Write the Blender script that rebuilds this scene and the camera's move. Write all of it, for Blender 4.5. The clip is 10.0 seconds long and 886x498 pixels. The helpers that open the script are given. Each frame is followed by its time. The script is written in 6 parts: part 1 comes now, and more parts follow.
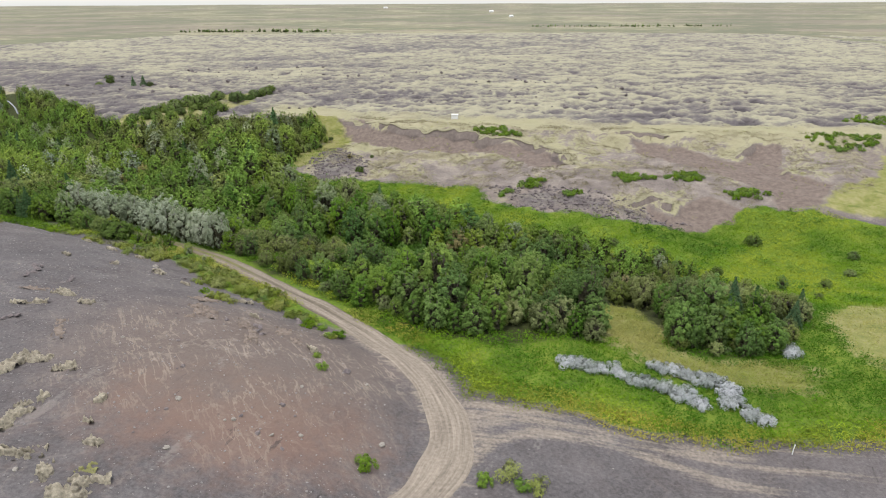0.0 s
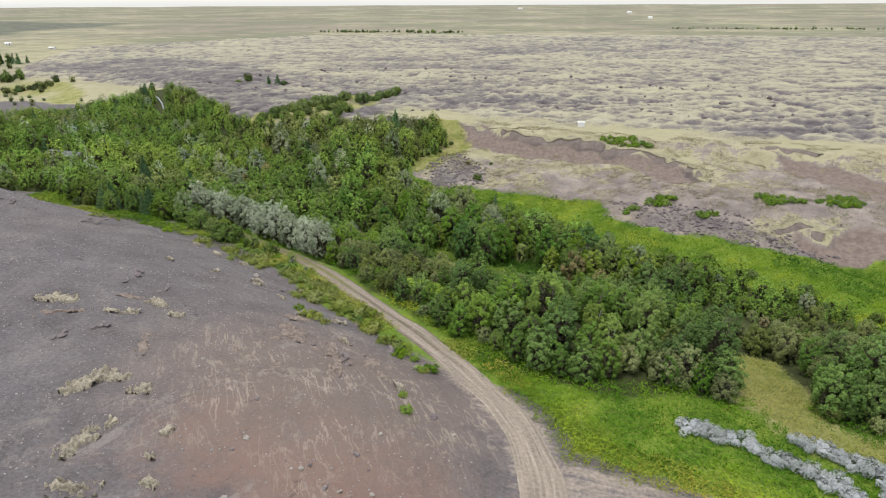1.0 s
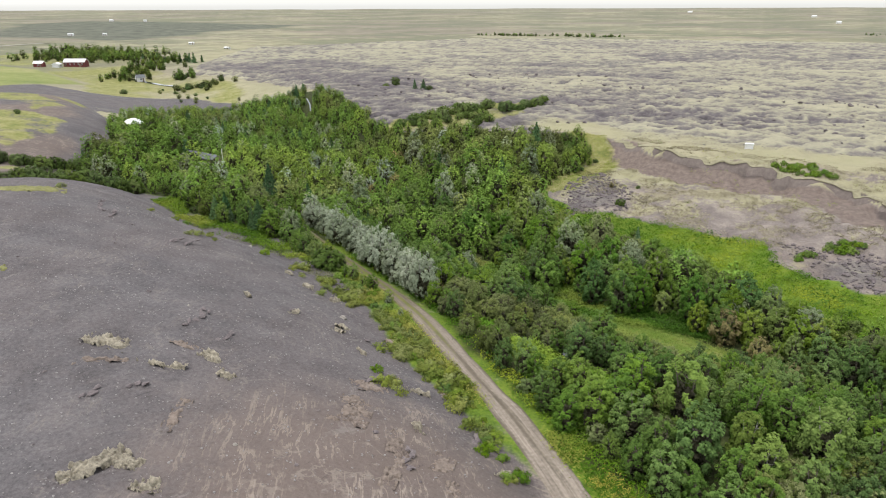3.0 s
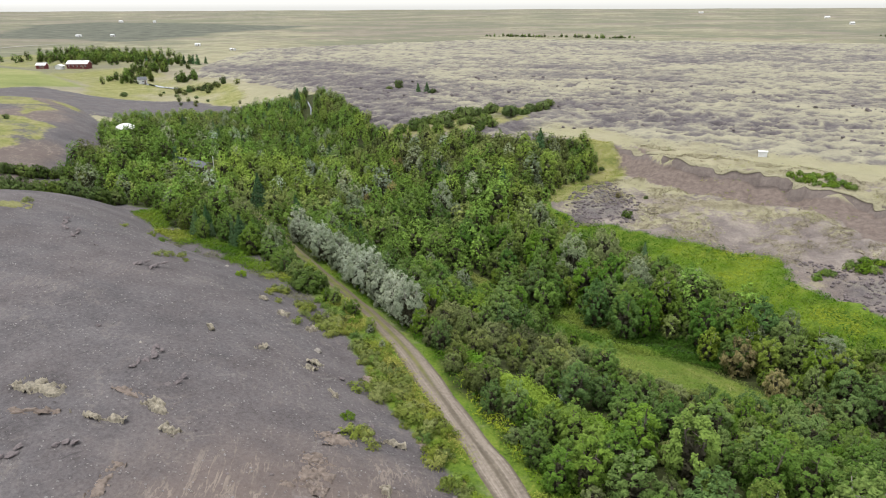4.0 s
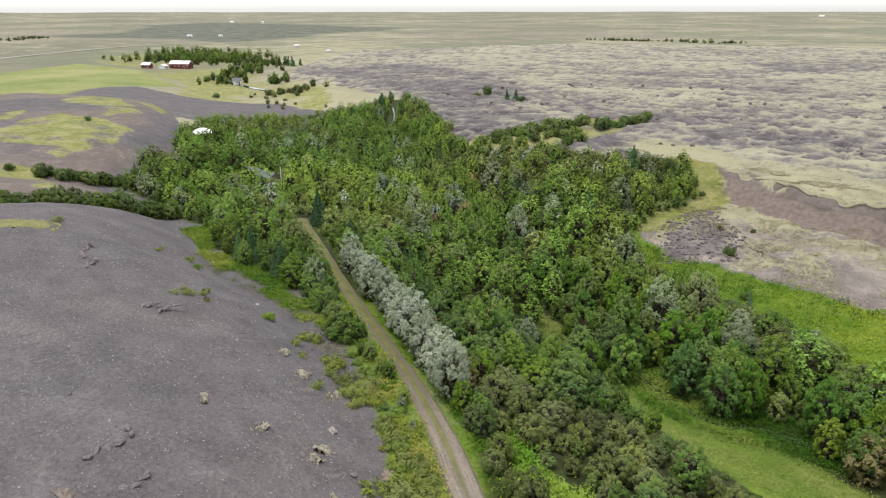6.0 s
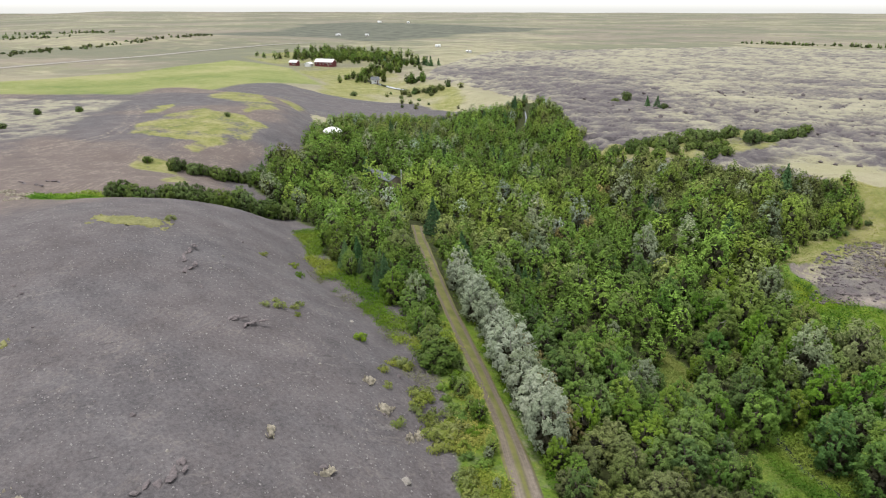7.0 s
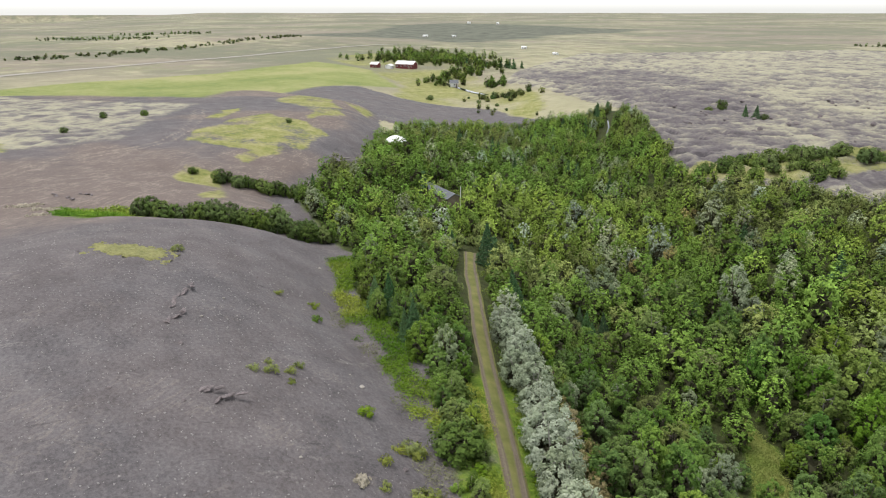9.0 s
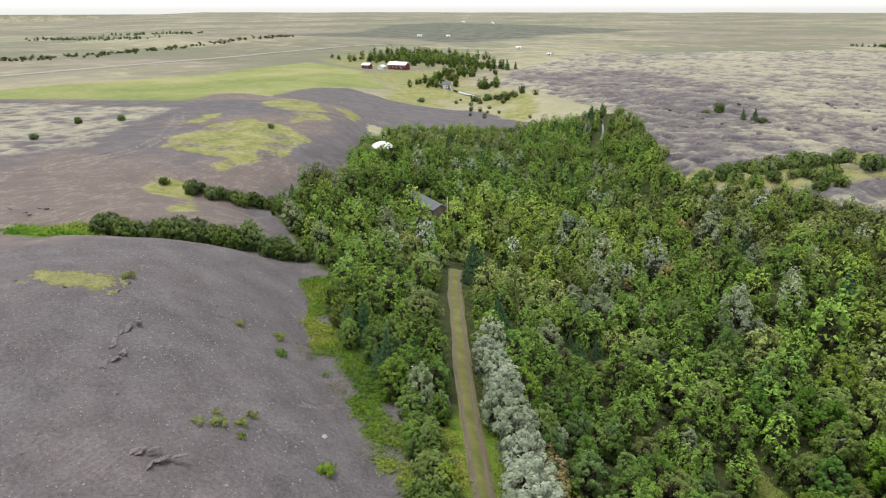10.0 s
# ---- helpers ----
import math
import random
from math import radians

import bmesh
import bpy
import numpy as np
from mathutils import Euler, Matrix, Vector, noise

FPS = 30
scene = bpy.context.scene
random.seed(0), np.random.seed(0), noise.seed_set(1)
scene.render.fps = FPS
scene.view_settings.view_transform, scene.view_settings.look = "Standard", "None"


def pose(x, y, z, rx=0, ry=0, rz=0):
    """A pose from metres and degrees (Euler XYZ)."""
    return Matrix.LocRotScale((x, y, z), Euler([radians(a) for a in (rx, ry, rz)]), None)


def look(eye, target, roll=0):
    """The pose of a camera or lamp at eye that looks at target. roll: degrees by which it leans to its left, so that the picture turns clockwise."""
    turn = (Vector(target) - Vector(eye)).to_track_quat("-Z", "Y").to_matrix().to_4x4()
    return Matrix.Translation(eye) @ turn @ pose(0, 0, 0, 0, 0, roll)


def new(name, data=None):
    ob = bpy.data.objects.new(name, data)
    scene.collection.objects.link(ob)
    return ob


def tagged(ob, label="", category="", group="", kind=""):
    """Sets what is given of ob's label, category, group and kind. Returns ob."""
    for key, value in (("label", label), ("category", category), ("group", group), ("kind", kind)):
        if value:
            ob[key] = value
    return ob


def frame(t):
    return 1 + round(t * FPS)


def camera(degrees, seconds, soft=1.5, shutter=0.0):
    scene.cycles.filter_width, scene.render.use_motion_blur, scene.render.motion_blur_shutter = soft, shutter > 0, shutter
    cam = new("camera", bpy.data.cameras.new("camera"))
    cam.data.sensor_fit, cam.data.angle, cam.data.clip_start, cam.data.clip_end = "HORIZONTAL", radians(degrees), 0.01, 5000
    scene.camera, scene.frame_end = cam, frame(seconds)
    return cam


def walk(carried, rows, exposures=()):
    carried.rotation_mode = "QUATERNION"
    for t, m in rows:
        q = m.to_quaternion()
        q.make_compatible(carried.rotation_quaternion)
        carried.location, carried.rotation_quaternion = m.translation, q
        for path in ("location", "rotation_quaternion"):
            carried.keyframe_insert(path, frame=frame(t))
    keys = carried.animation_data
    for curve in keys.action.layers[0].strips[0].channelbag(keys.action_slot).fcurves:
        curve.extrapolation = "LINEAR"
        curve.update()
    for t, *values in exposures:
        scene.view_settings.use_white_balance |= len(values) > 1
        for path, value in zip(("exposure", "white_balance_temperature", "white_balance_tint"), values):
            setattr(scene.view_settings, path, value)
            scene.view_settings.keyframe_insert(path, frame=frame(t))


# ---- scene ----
cam = camera(64.64, 10.0, soft=1.1)
PATH = [
    (0, (0.00, 0.00, 34.32), (-0.00, 94.28, 0.99), -0.26),
    (0.5, (0.41, 4.07, 34.44), (-10.50, 97.75, 1.20), -0.30),
    (1, (1.01, 7.94, 34.60), (-16.05, 100.73, 1.44), -0.27),
    (1.5, (1.30, 11.83, 34.74), (-15.61, 104.67, 1.66), -0.33),
    (2, (1.34, 15.73, 34.83), (-15.35, 108.64, 1.82), -0.28),
    (2.5, (1.16, 19.71, 34.92), (-24.04, 110.72, 2.03), -0.30),
    (3, (0.90, 23.89, 34.93), (-35.92, 110.91, 2.19), -0.21),
    (3.2, (0.82, 25.57, 34.94), (-37.22, 112.06, 2.21), -0.14),
    (4.3, (-0.11, 34.24, 35.24), (-38.11, 120.81, 2.66), -0.26),
    (4.5, (-0.37, 35.72, 35.28), (-38.25, 122.37, 2.75), -0.16),
    (5, (-1.18, 39.54, 35.42), (-39.89, 125.81, 2.90), -0.13),
    (5.2, (-1.50, 41.06, 35.47), (-41.80, 126.62, 2.99), -0.10),
    (6.3, (-3.35, 49.62, 35.78), (-57.39, 127.29, 3.40), -0.02),
    (6.5, (-3.83, 51.18, 35.81), (-61.06, 126.52, 3.44), 0.03),
    (7, (-5.26, 55.14, 35.83), (-69.40, 124.71, 3.49), 0.13),
    (7.5, (-6.85, 59.00, 35.81), (-79.17, 120.02, 3.45), 0.25),
    (8, (-8.46, 62.70, 35.91), (-81.04, 123.44, 3.61), 0.17),
    (8.5, (-10.29, 66.28, 35.97), (-82.77, 127.14, 3.68), 0.04),
    (9, (-12.39, 69.64, 36.10), (-84.72, 130.70, 3.83), -0.02),
    (9.5, (-14.63, 72.93, 36.30), (-86.81, 134.14, 3.98), -0.02),
    (10, (-16.90, 76.15, 36.53), (-88.83, 137.62, 4.19), -0.02),
]
walk(cam, [(t, look(eye, target, roll)) for t, eye, target, roll in PATH])

# ---- daylight under a bright overcast ----
world = bpy.data.worlds.new("overcast")
scene.world = world
world.use_nodes = True
wn = world.node_tree
sky = wn.nodes.new("ShaderNodeTexSky")
sky.sky_type, sky.sun_disc = "NISHITA", False
sky.sun_elevation, sky.sun_rotation = radians(76.9), radians(215)
sky.air_density, sky.dust_density, sky.ozone_density = 1.0, 1.0, 1.0
milk = wn.nodes.new("ShaderNodeHueSaturation")
milk.inputs["Saturation"].default_value = 0.2
wn.links.new(sky.outputs[0], milk.inputs["Color"])
wn.links.new(milk.outputs[0], wn.nodes["Background"].inputs["Color"])
wn.nodes["Background"].inputs["Strength"].default_value = 0.149
sun_data = bpy.data.lights.new("sun", "SUN")
sun_data.energy, sun_data.angle, sun_data.color = 1.3, radians(26), (1.0, 0.955, 0.935)
sun = new("sun", sun_data)
sun.matrix_world = look((0, 0, 100), (0 + 100 * math.sin(radians(35)), 100 * math.cos(radians(35)), 100 - 430))
scene.view_settings.exposure = 1.05

# ---- materials ----
def material(name, rough=0.85, spec=0.25):
    m = bpy.data.materials.new(name)
    m.use_nodes = True
    b = m.node_tree.nodes["Principled BSDF"]
    b.inputs["Roughness"].default_value = rough
    b.inputs["Specular IOR Level"].default_value = spec
    return m, m.node_tree, b


def node(nt, kind, **sets):
    n = nt.nodes.new(kind)
    for k, v in sets.items():
        n.inputs[k].default_value = v
    return n


def noise_at(nt, coord, scale, detail=4.0, rough=0.55):
    n = node(nt, "ShaderNodeTexNoise", Scale=scale, Detail=detail, Roughness=rough)
    nt.links.new(coord, n.inputs["Vector"])
    return n.outputs["Fac"]


def ramp(nt, fac, stops):
    r = nt.nodes.new("ShaderNodeValToRGB")
    e = r.color_ramp.elements
    while len(e) < len(stops):
        e.new(0.5)
    for el, (at, col) in zip(e, stops):
        el.position, el.color = at, (*col, 1)
    nt.links.new(fac, r.inputs["Fac"])
    return r.outputs["Color"]


def mix(nt, fac, a, b):
    m = nt.nodes.new("ShaderNodeMix")
    m.data_type = "RGBA"
    for sock, v in ((m.inputs[0], fac), (m.inputs[6], a), (m.inputs[7], b)):
        if isinstance(v, (int, float)):
            sock.default_value = v
        elif isinstance(v, tuple):
            sock.default_value = (*v, 1)
        else:
            nt.links.new(v, sock)
    return m.outputs[2]


def calc(nt, op, a, b=0.0, clamp=False):
    m = nt.nodes.new("ShaderNodeMath")
    m.operation, m.use_clamp = op, clamp
    for sock, v in zip(m.inputs, (a, b)):
        if isinstance(v, (int, float)):
            sock.default_value = v
        else:
            nt.links.new(v, sock)
    return m.outputs[0]


def bumped(nt, bsdf, heightv, strength, dist):
    b = node(nt, "ShaderNodeBump", Strength=strength, Distance=dist)
    nt.links.new(heightv, b.inputs["Height"])
    nt.links.new(b.outputs[0], bsdf.inputs["Normal"])


def zone(nt, value, grain, soft=0.18, wild=0.55):
    """A zone's mask with an edge broken up by the grain."""
    v = calc(nt, "ADD", value, calc(nt, "MULTIPLY", calc(nt, "SUBTRACT", grain, 0.5), wild))
    r = node(nt, "ShaderNodeMapRange", **{"From Min": 0.5 - soft, "From Max": 0.5 + soft})
    r.interpolation_type = "SMOOTHSTEP"
    nt.links.new(v, r.inputs["Value"])
    return r.outputs[0]


def ground_material():
    m, nt, b = material("ground", 0.95, 0.12)
    geo = nt.nodes.new("ShaderNodeNewGeometry").outputs["Position"]
    z1, z2, z3, z4, z5 = (nt.nodes.new("ShaderNodeVertexColor") for _ in range(5))
    sep = []
    for v, name in ((z1, "zone_a"), (z2, "zone_b"), (z3, "zone_c"), (z4, "zone_d"), (z5, "zone_e")):
        v.layer_name = name
        s = nt.nodes.new("ShaderNodeSeparateColor")
        nt.links.new(v.outputs[0], s.inputs[0])
        sep += list(s.outputs)
    green, dry, lava, sand, field, tuft, dirt, rill, lump, rust, planted, wash, soil, bank, shade_floor = sep
    fine, small, mid, wide = (noise_at(nt, geo, s, 5, 0.6) for s in (3.2, 0.9, 0.22, 0.045))
    grit = noise_at(nt, geo, 9.0, 3, 0.7)
    # cinder gravel: purple-grey with pale stones and rusty patches
    gravel = ramp(nt, calc(nt, "ADD", calc(nt, "MULTIPLY", fine, 0.5), calc(nt, "MULTIPLY", mid, 0.5)), [(0.34, (0.058, 0.053, 0.0545)), (0.5, (0.094, 0.087, 0.0885)), (0.66, (0.138, 0.128, 0.128))])
    gravel = mix(nt, calc(nt, "MULTIPLY", zone(nt, wide, small, 0.12, 0.3), 0.14), gravel, (0.16, 0.12, 0.104))
    # single pale pebbles and dark clinkers lying in the finer cinders
    for scale, share, tone in ((2.6, 0.13, (0.3, 0.28, 0.265)), (1.7, 0.1, (0.34, 0.315, 0.29)), (2.1, 0.16, (0.045, 0.04, 0.041))):
        cell = node(nt, "ShaderNodeTexVoronoi", Scale=scale)
        nt.links.new(geo, cell.inputs["Vector"])
        hue_of = nt.nodes.new("ShaderNodeSeparateColor")
        nt.links.new(cell.outputs["Color"], hue_of.inputs[0])
        few = calc(nt, "LESS_THAN", hue_of.outputs[0], share)
        core = calc(nt, "LESS_THAN", cell.outputs["Distance"], calc(nt, "ADD", 0.06, calc(nt, "MULTIPLY", hue_of.outputs[1], 0.11)))
        gravel = mix(nt, calc(nt, "MULTIPLY", calc(nt, "MULTIPLY", few, core), 0.5), gravel, tone)
    gravel = mix(nt, calc(nt, "MULTIPLY", zone(nt, grit, fine, 0.05, 0.3), 0.1), gravel, (0.26, 0.245, 0.235))
    gravel = mix(nt, calc(nt, "MULTIPLY", zone(nt, rust, small, 0.35, 0.7), 0.8), gravel, (0.178, 0.115, 0.09))
    gravel = mix(nt, calc(nt, "MULTIPLY", zone(nt, wash, mid, 0.35, 0.9), 0.62), gravel, (0.152, 0.117, 0.096))
    # short dark cracks, and thin washes of pale silt in drifts
    lay = nt.nodes.new("ShaderNodeMapping")
    lay.vector_type = "TEXTURE"
    lay.inputs["Rotation"].default_value = (0, 0, radians(72))
    lay.inputs["Scale"].default_value = (4.5, 0.8, 1.0)
    nt.links.new(geo, lay.inputs["Vector"])
    crack = calc(nt, "SUBTRACT", noise_at(nt, lay.outputs[0], 0.8, 5, 0.6), 0.19)
    gravel = mix(nt, calc(nt, "MULTIPLY", zone(nt, crack, fine, 0.025, 0.12), 0.62), gravel, (0.045, 0.04, 0.041))
    flake = calc(nt, "SUBTRACT", noise_at(nt, lay.outputs[0], 0.33, 6, 0.62), 0.17)
    gravel = mix(nt, calc(nt, "MULTIPLY", zone(nt, flake, fine, 0.04, 0.2), 0.36), gravel, (0.235, 0.215, 0.2))
    drift = node(nt, "ShaderNodeTexNoise", Scale=0.19, Detail=5.0, Roughness=0.62, Distortion=0.4)
    nt.links.new(geo, drift.inputs["Vector"])
    vein = calc(nt, "SUBTRACT", 1.0, calc(nt, "MULTIPLY", calc(nt, "ABSOLUTE", calc(nt, "SUBTRACT", drift.outputs["Fac"], 0.5)), 40.0))
    vein = calc(nt, "MULTIPLY", zone(nt, vein, fine, 0.4, 0.9), zone(nt, calc(nt, "SUBTRACT", noise_at(nt, geo, 0.16, 4), 0.06), small, 0.08, 0.5))
    gravel = mix(nt, calc(nt, "MULTIPLY", vein, calc(nt, "ADD", 0.14, calc(nt, "MULTIPLY", wash, 0.2))), gravel, (0.3, 0.26, 0.22))
    # fine runnels of pale silt that follow the fall of the slope
    turn = nt.nodes.new("ShaderNodeMapping")
    turn.vector_type = "TEXTURE"
    turn.inputs["Rotation"].default_value = (0, 0, radians(-60))
    turn.inputs["Scale"].default_value = (6.0, 1.0, 1.0)
    nt.links.new(geo, turn.inputs["Vector"])
    warp = nt.nodes.new("ShaderNodeVectorMath")
    warp.operation = "ADD"
    bend = node(nt, "ShaderNodeTexNoise", Scale=0.16, Detail=3.0)
    nt.links.new(geo, bend.inputs["Vector"])
    nt.links.new(turn.outputs[0], warp.inputs[0])
    much = nt.nodes.new("ShaderNodeVectorMath")
    much.operation = "MULTIPLY"
    much.inputs[1].default_value = (1.3, 1.3, 0)
    nt.links.new(bend.outputs["Color"], much.inputs[0])
    nt.links.new(much.outputs[0], warp.inputs[1])
    streak = noise_at(nt, warp.outputs[0], 0.9, 4, 0.6)
    runnel = zone(nt, calc(nt, "SUBTRACT", 1.0, calc(nt, "MULTIPLY", calc(nt, "ABSOLUTE", calc(nt, "SUBTRACT", streak, 0.5)), 27.0)), fine, 0.35, 0.6)
    runnel = calc(nt, "MULTIPLY", runnel, calc(nt, "ADD", calc(nt, "MULTIPLY", zone(nt, wash, mid, 0.25, 0.5), 0.85), calc(nt, "MULTIPLY", zone(nt, rill, mid, 0.2, 1.0), 0.25)))
    col = mix(nt, calc(nt, "MULTIPLY", calc(nt, "MULTIPLY", runnel, zone(nt, mid, small, 0.12, 0.5)), 0.62), gravel, (0.29, 0.245, 0.2))
    ruts = nt.nodes.new("ShaderNodeMapping")
    ruts.vector_type = "TEXTURE"
    ruts.inputs["Rotation"].default_value = (0, 0, radians(-9))
    ruts.inputs["Scale"].default_value = (9.0, 0.55, 1.0)
    nt.links.new(geo, ruts.inputs["Vector"])
    marks = calc(nt, "ADD", calc(nt, "MULTIPLY", noise_at(nt, ruts.outputs[0], 1.0, 4, 0.6), 0.75), calc(nt, "MULTIPLY", fine, 0.25))
    col = mix(nt, calc(nt, "MULTIPLY", zone(nt, dirt, marks, 0.3, 1.6), 0.85), col, ramp(nt, fine, [(0.3, (0.19, 0.16, 0.13)), (0.7, (0.31, 0.265, 0.215))]))
    # pale dry grass and moss
    drycol = ramp(nt, calc(nt, "ADD", calc(nt, "MULTIPLY", fine, 0.4), calc(nt, "MULTIPLY", mid, 0.6)), [(0.32, (0.185, 0.17, 0.105)), (0.5, (0.28, 0.257, 0.168)), (0.68, (0.37, 0.342, 0.235))])
    drycol = mix(nt, zone(nt, wide, mid, 0.2, 0.5), drycol, (0.27, 0.258, 0.155))
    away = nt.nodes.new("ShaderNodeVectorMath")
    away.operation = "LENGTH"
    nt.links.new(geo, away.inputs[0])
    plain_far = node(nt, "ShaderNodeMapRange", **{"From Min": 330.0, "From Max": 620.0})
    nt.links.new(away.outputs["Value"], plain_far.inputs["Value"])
    # the plain greys with distance, as haze put into its colour
    far_haze = node(nt, "ShaderNodeMapRange", **{"From Min": 600.0, "From Max": 1300.0, "To Max": 0.6})
    nt.links.new(away.outputs["Value"], far_haze.inputs["Value"])
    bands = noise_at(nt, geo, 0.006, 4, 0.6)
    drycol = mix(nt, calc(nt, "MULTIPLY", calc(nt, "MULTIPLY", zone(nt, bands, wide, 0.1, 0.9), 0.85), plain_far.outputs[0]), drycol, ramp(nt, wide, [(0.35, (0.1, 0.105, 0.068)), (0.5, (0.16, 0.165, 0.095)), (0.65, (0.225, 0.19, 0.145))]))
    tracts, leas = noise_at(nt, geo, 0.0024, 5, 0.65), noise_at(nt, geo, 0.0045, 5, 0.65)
    drycol = mix(nt, calc(nt, "MULTIPLY", far_haze.outputs[0], zone(nt, wide, small, 0.5, 0.5)), drycol, (0.205, 0.188, 0.148))
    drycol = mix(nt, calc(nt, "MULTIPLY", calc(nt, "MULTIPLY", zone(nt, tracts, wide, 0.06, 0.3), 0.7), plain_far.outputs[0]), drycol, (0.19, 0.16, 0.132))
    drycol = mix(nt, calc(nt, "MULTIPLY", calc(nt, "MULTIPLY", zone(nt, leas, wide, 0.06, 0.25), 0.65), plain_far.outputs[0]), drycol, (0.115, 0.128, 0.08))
    # lava with moss: pale mossy tops, bare hollows, with shade painted into the darks
    crust = noise_at(nt, geo, 0.7, 6, 0.7)
    planting = ramp(nt, wide, [(0.35, (0.062, 0.07, 0.05)), (0.65, (0.145, 0.146, 0.112))])
    upright = nt.nodes.new("ShaderNodeSeparateXYZ")
    nt.links.new(nt.nodes.new("ShaderNodeNewGeometry").outputs["Normal"], upright.inputs[0])
    # steep faces are darkened, as the shaded sides of the hummocks
    steep = calc(nt, "MULTIPLY", calc(nt, "SUBTRACT", 1.0, upright.outputs[2]), 0.9, True)
    drifts = node(nt, "ShaderNodeTexNoise", Scale=0.085, Detail=6.0, Roughness=0.66, Distortion=0.7)
    nt.links.new(geo, drifts.inputs["Vector"])
    mossy = calc(nt, "ADD", calc(nt, "MULTIPLY", lump, 0.3), calc(nt, "ADD", calc(nt, "MULTIPLY", crust, 0.35), calc(nt, "MULTIPLY", drifts.outputs["Fac"], 0.62)))
    lavacol = ramp(nt, calc(nt, "SUBTRACT", mossy, steep), [(0.36, (0.075, 0.067, 0.07)), (0.5, (0.128, 0.115, 0.114)), (0.6, (0.185, 0.17, 0.147)), (0.68, (0.27, 0.255, 0.187)), (0.8, (0.34, 0.322, 0.225))])
    col = mix(nt, zone(nt, bank, small, 0.3, 0.3), col, ramp(nt, calc(nt, "ADD", calc(nt, "MULTIPLY", fine, 0.4), calc(nt, "MULTIPLY", mid, 0.6)), [(0.34, (0.108, 0.091, 0.084)), (0.5, (0.178, 0.153, 0.137)), (0.66, (0.285, 0.25, 0.208))]))
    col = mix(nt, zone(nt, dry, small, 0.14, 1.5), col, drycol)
    col = mix(nt, zone(nt, lava, small, 0.15, 0.4), col, lavacol)
    col = mix(nt, zone(nt, sand, small, 0.2, 0.5), col, ramp(nt, small, [(0.3, (0.112, 0.088, 0.075)), (0.7, (0.19, 0.153, 0.13))]))
    # dark band under the brinks: bare soil with the lip's shadow painted in
    col = mix(nt, zone(nt, soil, small, 0.2, 0.5), col, (0.08, 0.066, 0.06))
    greencol = ramp(nt, calc(nt, "ADD", calc(nt, "MULTIPLY", fine, 0.5), calc(nt, "MULTIPLY", mid, 0.5)), [(0.34, (0.045, 0.085, 0.013)), (0.5, (0.105, 0.165, 0.02)), (0.66, (0.19, 0.22, 0.038))])
    col = mix(nt, zone(nt, green, small, 0.2, 0.5), col, greencol)
    # the wood's floor is painted dark, as shade between the trees
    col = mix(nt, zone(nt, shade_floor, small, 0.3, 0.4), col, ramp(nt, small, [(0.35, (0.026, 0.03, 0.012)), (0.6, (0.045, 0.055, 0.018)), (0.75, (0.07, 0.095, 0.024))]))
    col = mix(nt, zone(nt, tuft, small, 0.2, 0.8), col, ramp(nt, calc(nt, "ADD", calc(nt, "MULTIPLY", mid, 0.6), calc(nt, "MULTIPLY", small, 0.4)), [(0.36, (0.12, 0.14, 0.04)), (0.5, (0.2, 0.202, 0.07)), (0.64, (0.275, 0.25, 0.125))]))
    col = mix(nt, zone(nt, field, small, 0.25, 0.3), col, ramp(nt, calc(nt, "ADD", calc(nt, "MULTIPLY", mid, 0.35), calc(nt, "MULTIPLY", noise_at(nt, geo, 0.02, 4), 0.65)), [(0.36, (0.13, 0.165, 0.05)), (0.5, (0.19, 0.21, 0.072)), (0.64, (0.26, 0.25, 0.115))]))
    col = mix(nt, zone(nt, planted, mid, 0.2, 0.6), col, planting)
    nt.links.new(col, b.inputs["Base Color"])
    rough_lava = calc(nt, "MULTIPLY", calc(nt, "MULTIPLY", crust, zone(nt, lava, small, 0.3, 0.2)), 7.0)
    bumped(nt, b, calc(nt, "ADD", rough_lava, calc(nt, "ADD", calc(nt, "MULTIPLY", grit, 0.25), calc(nt, "ADD", fine, small))), 0.6, 0.25)
    return m


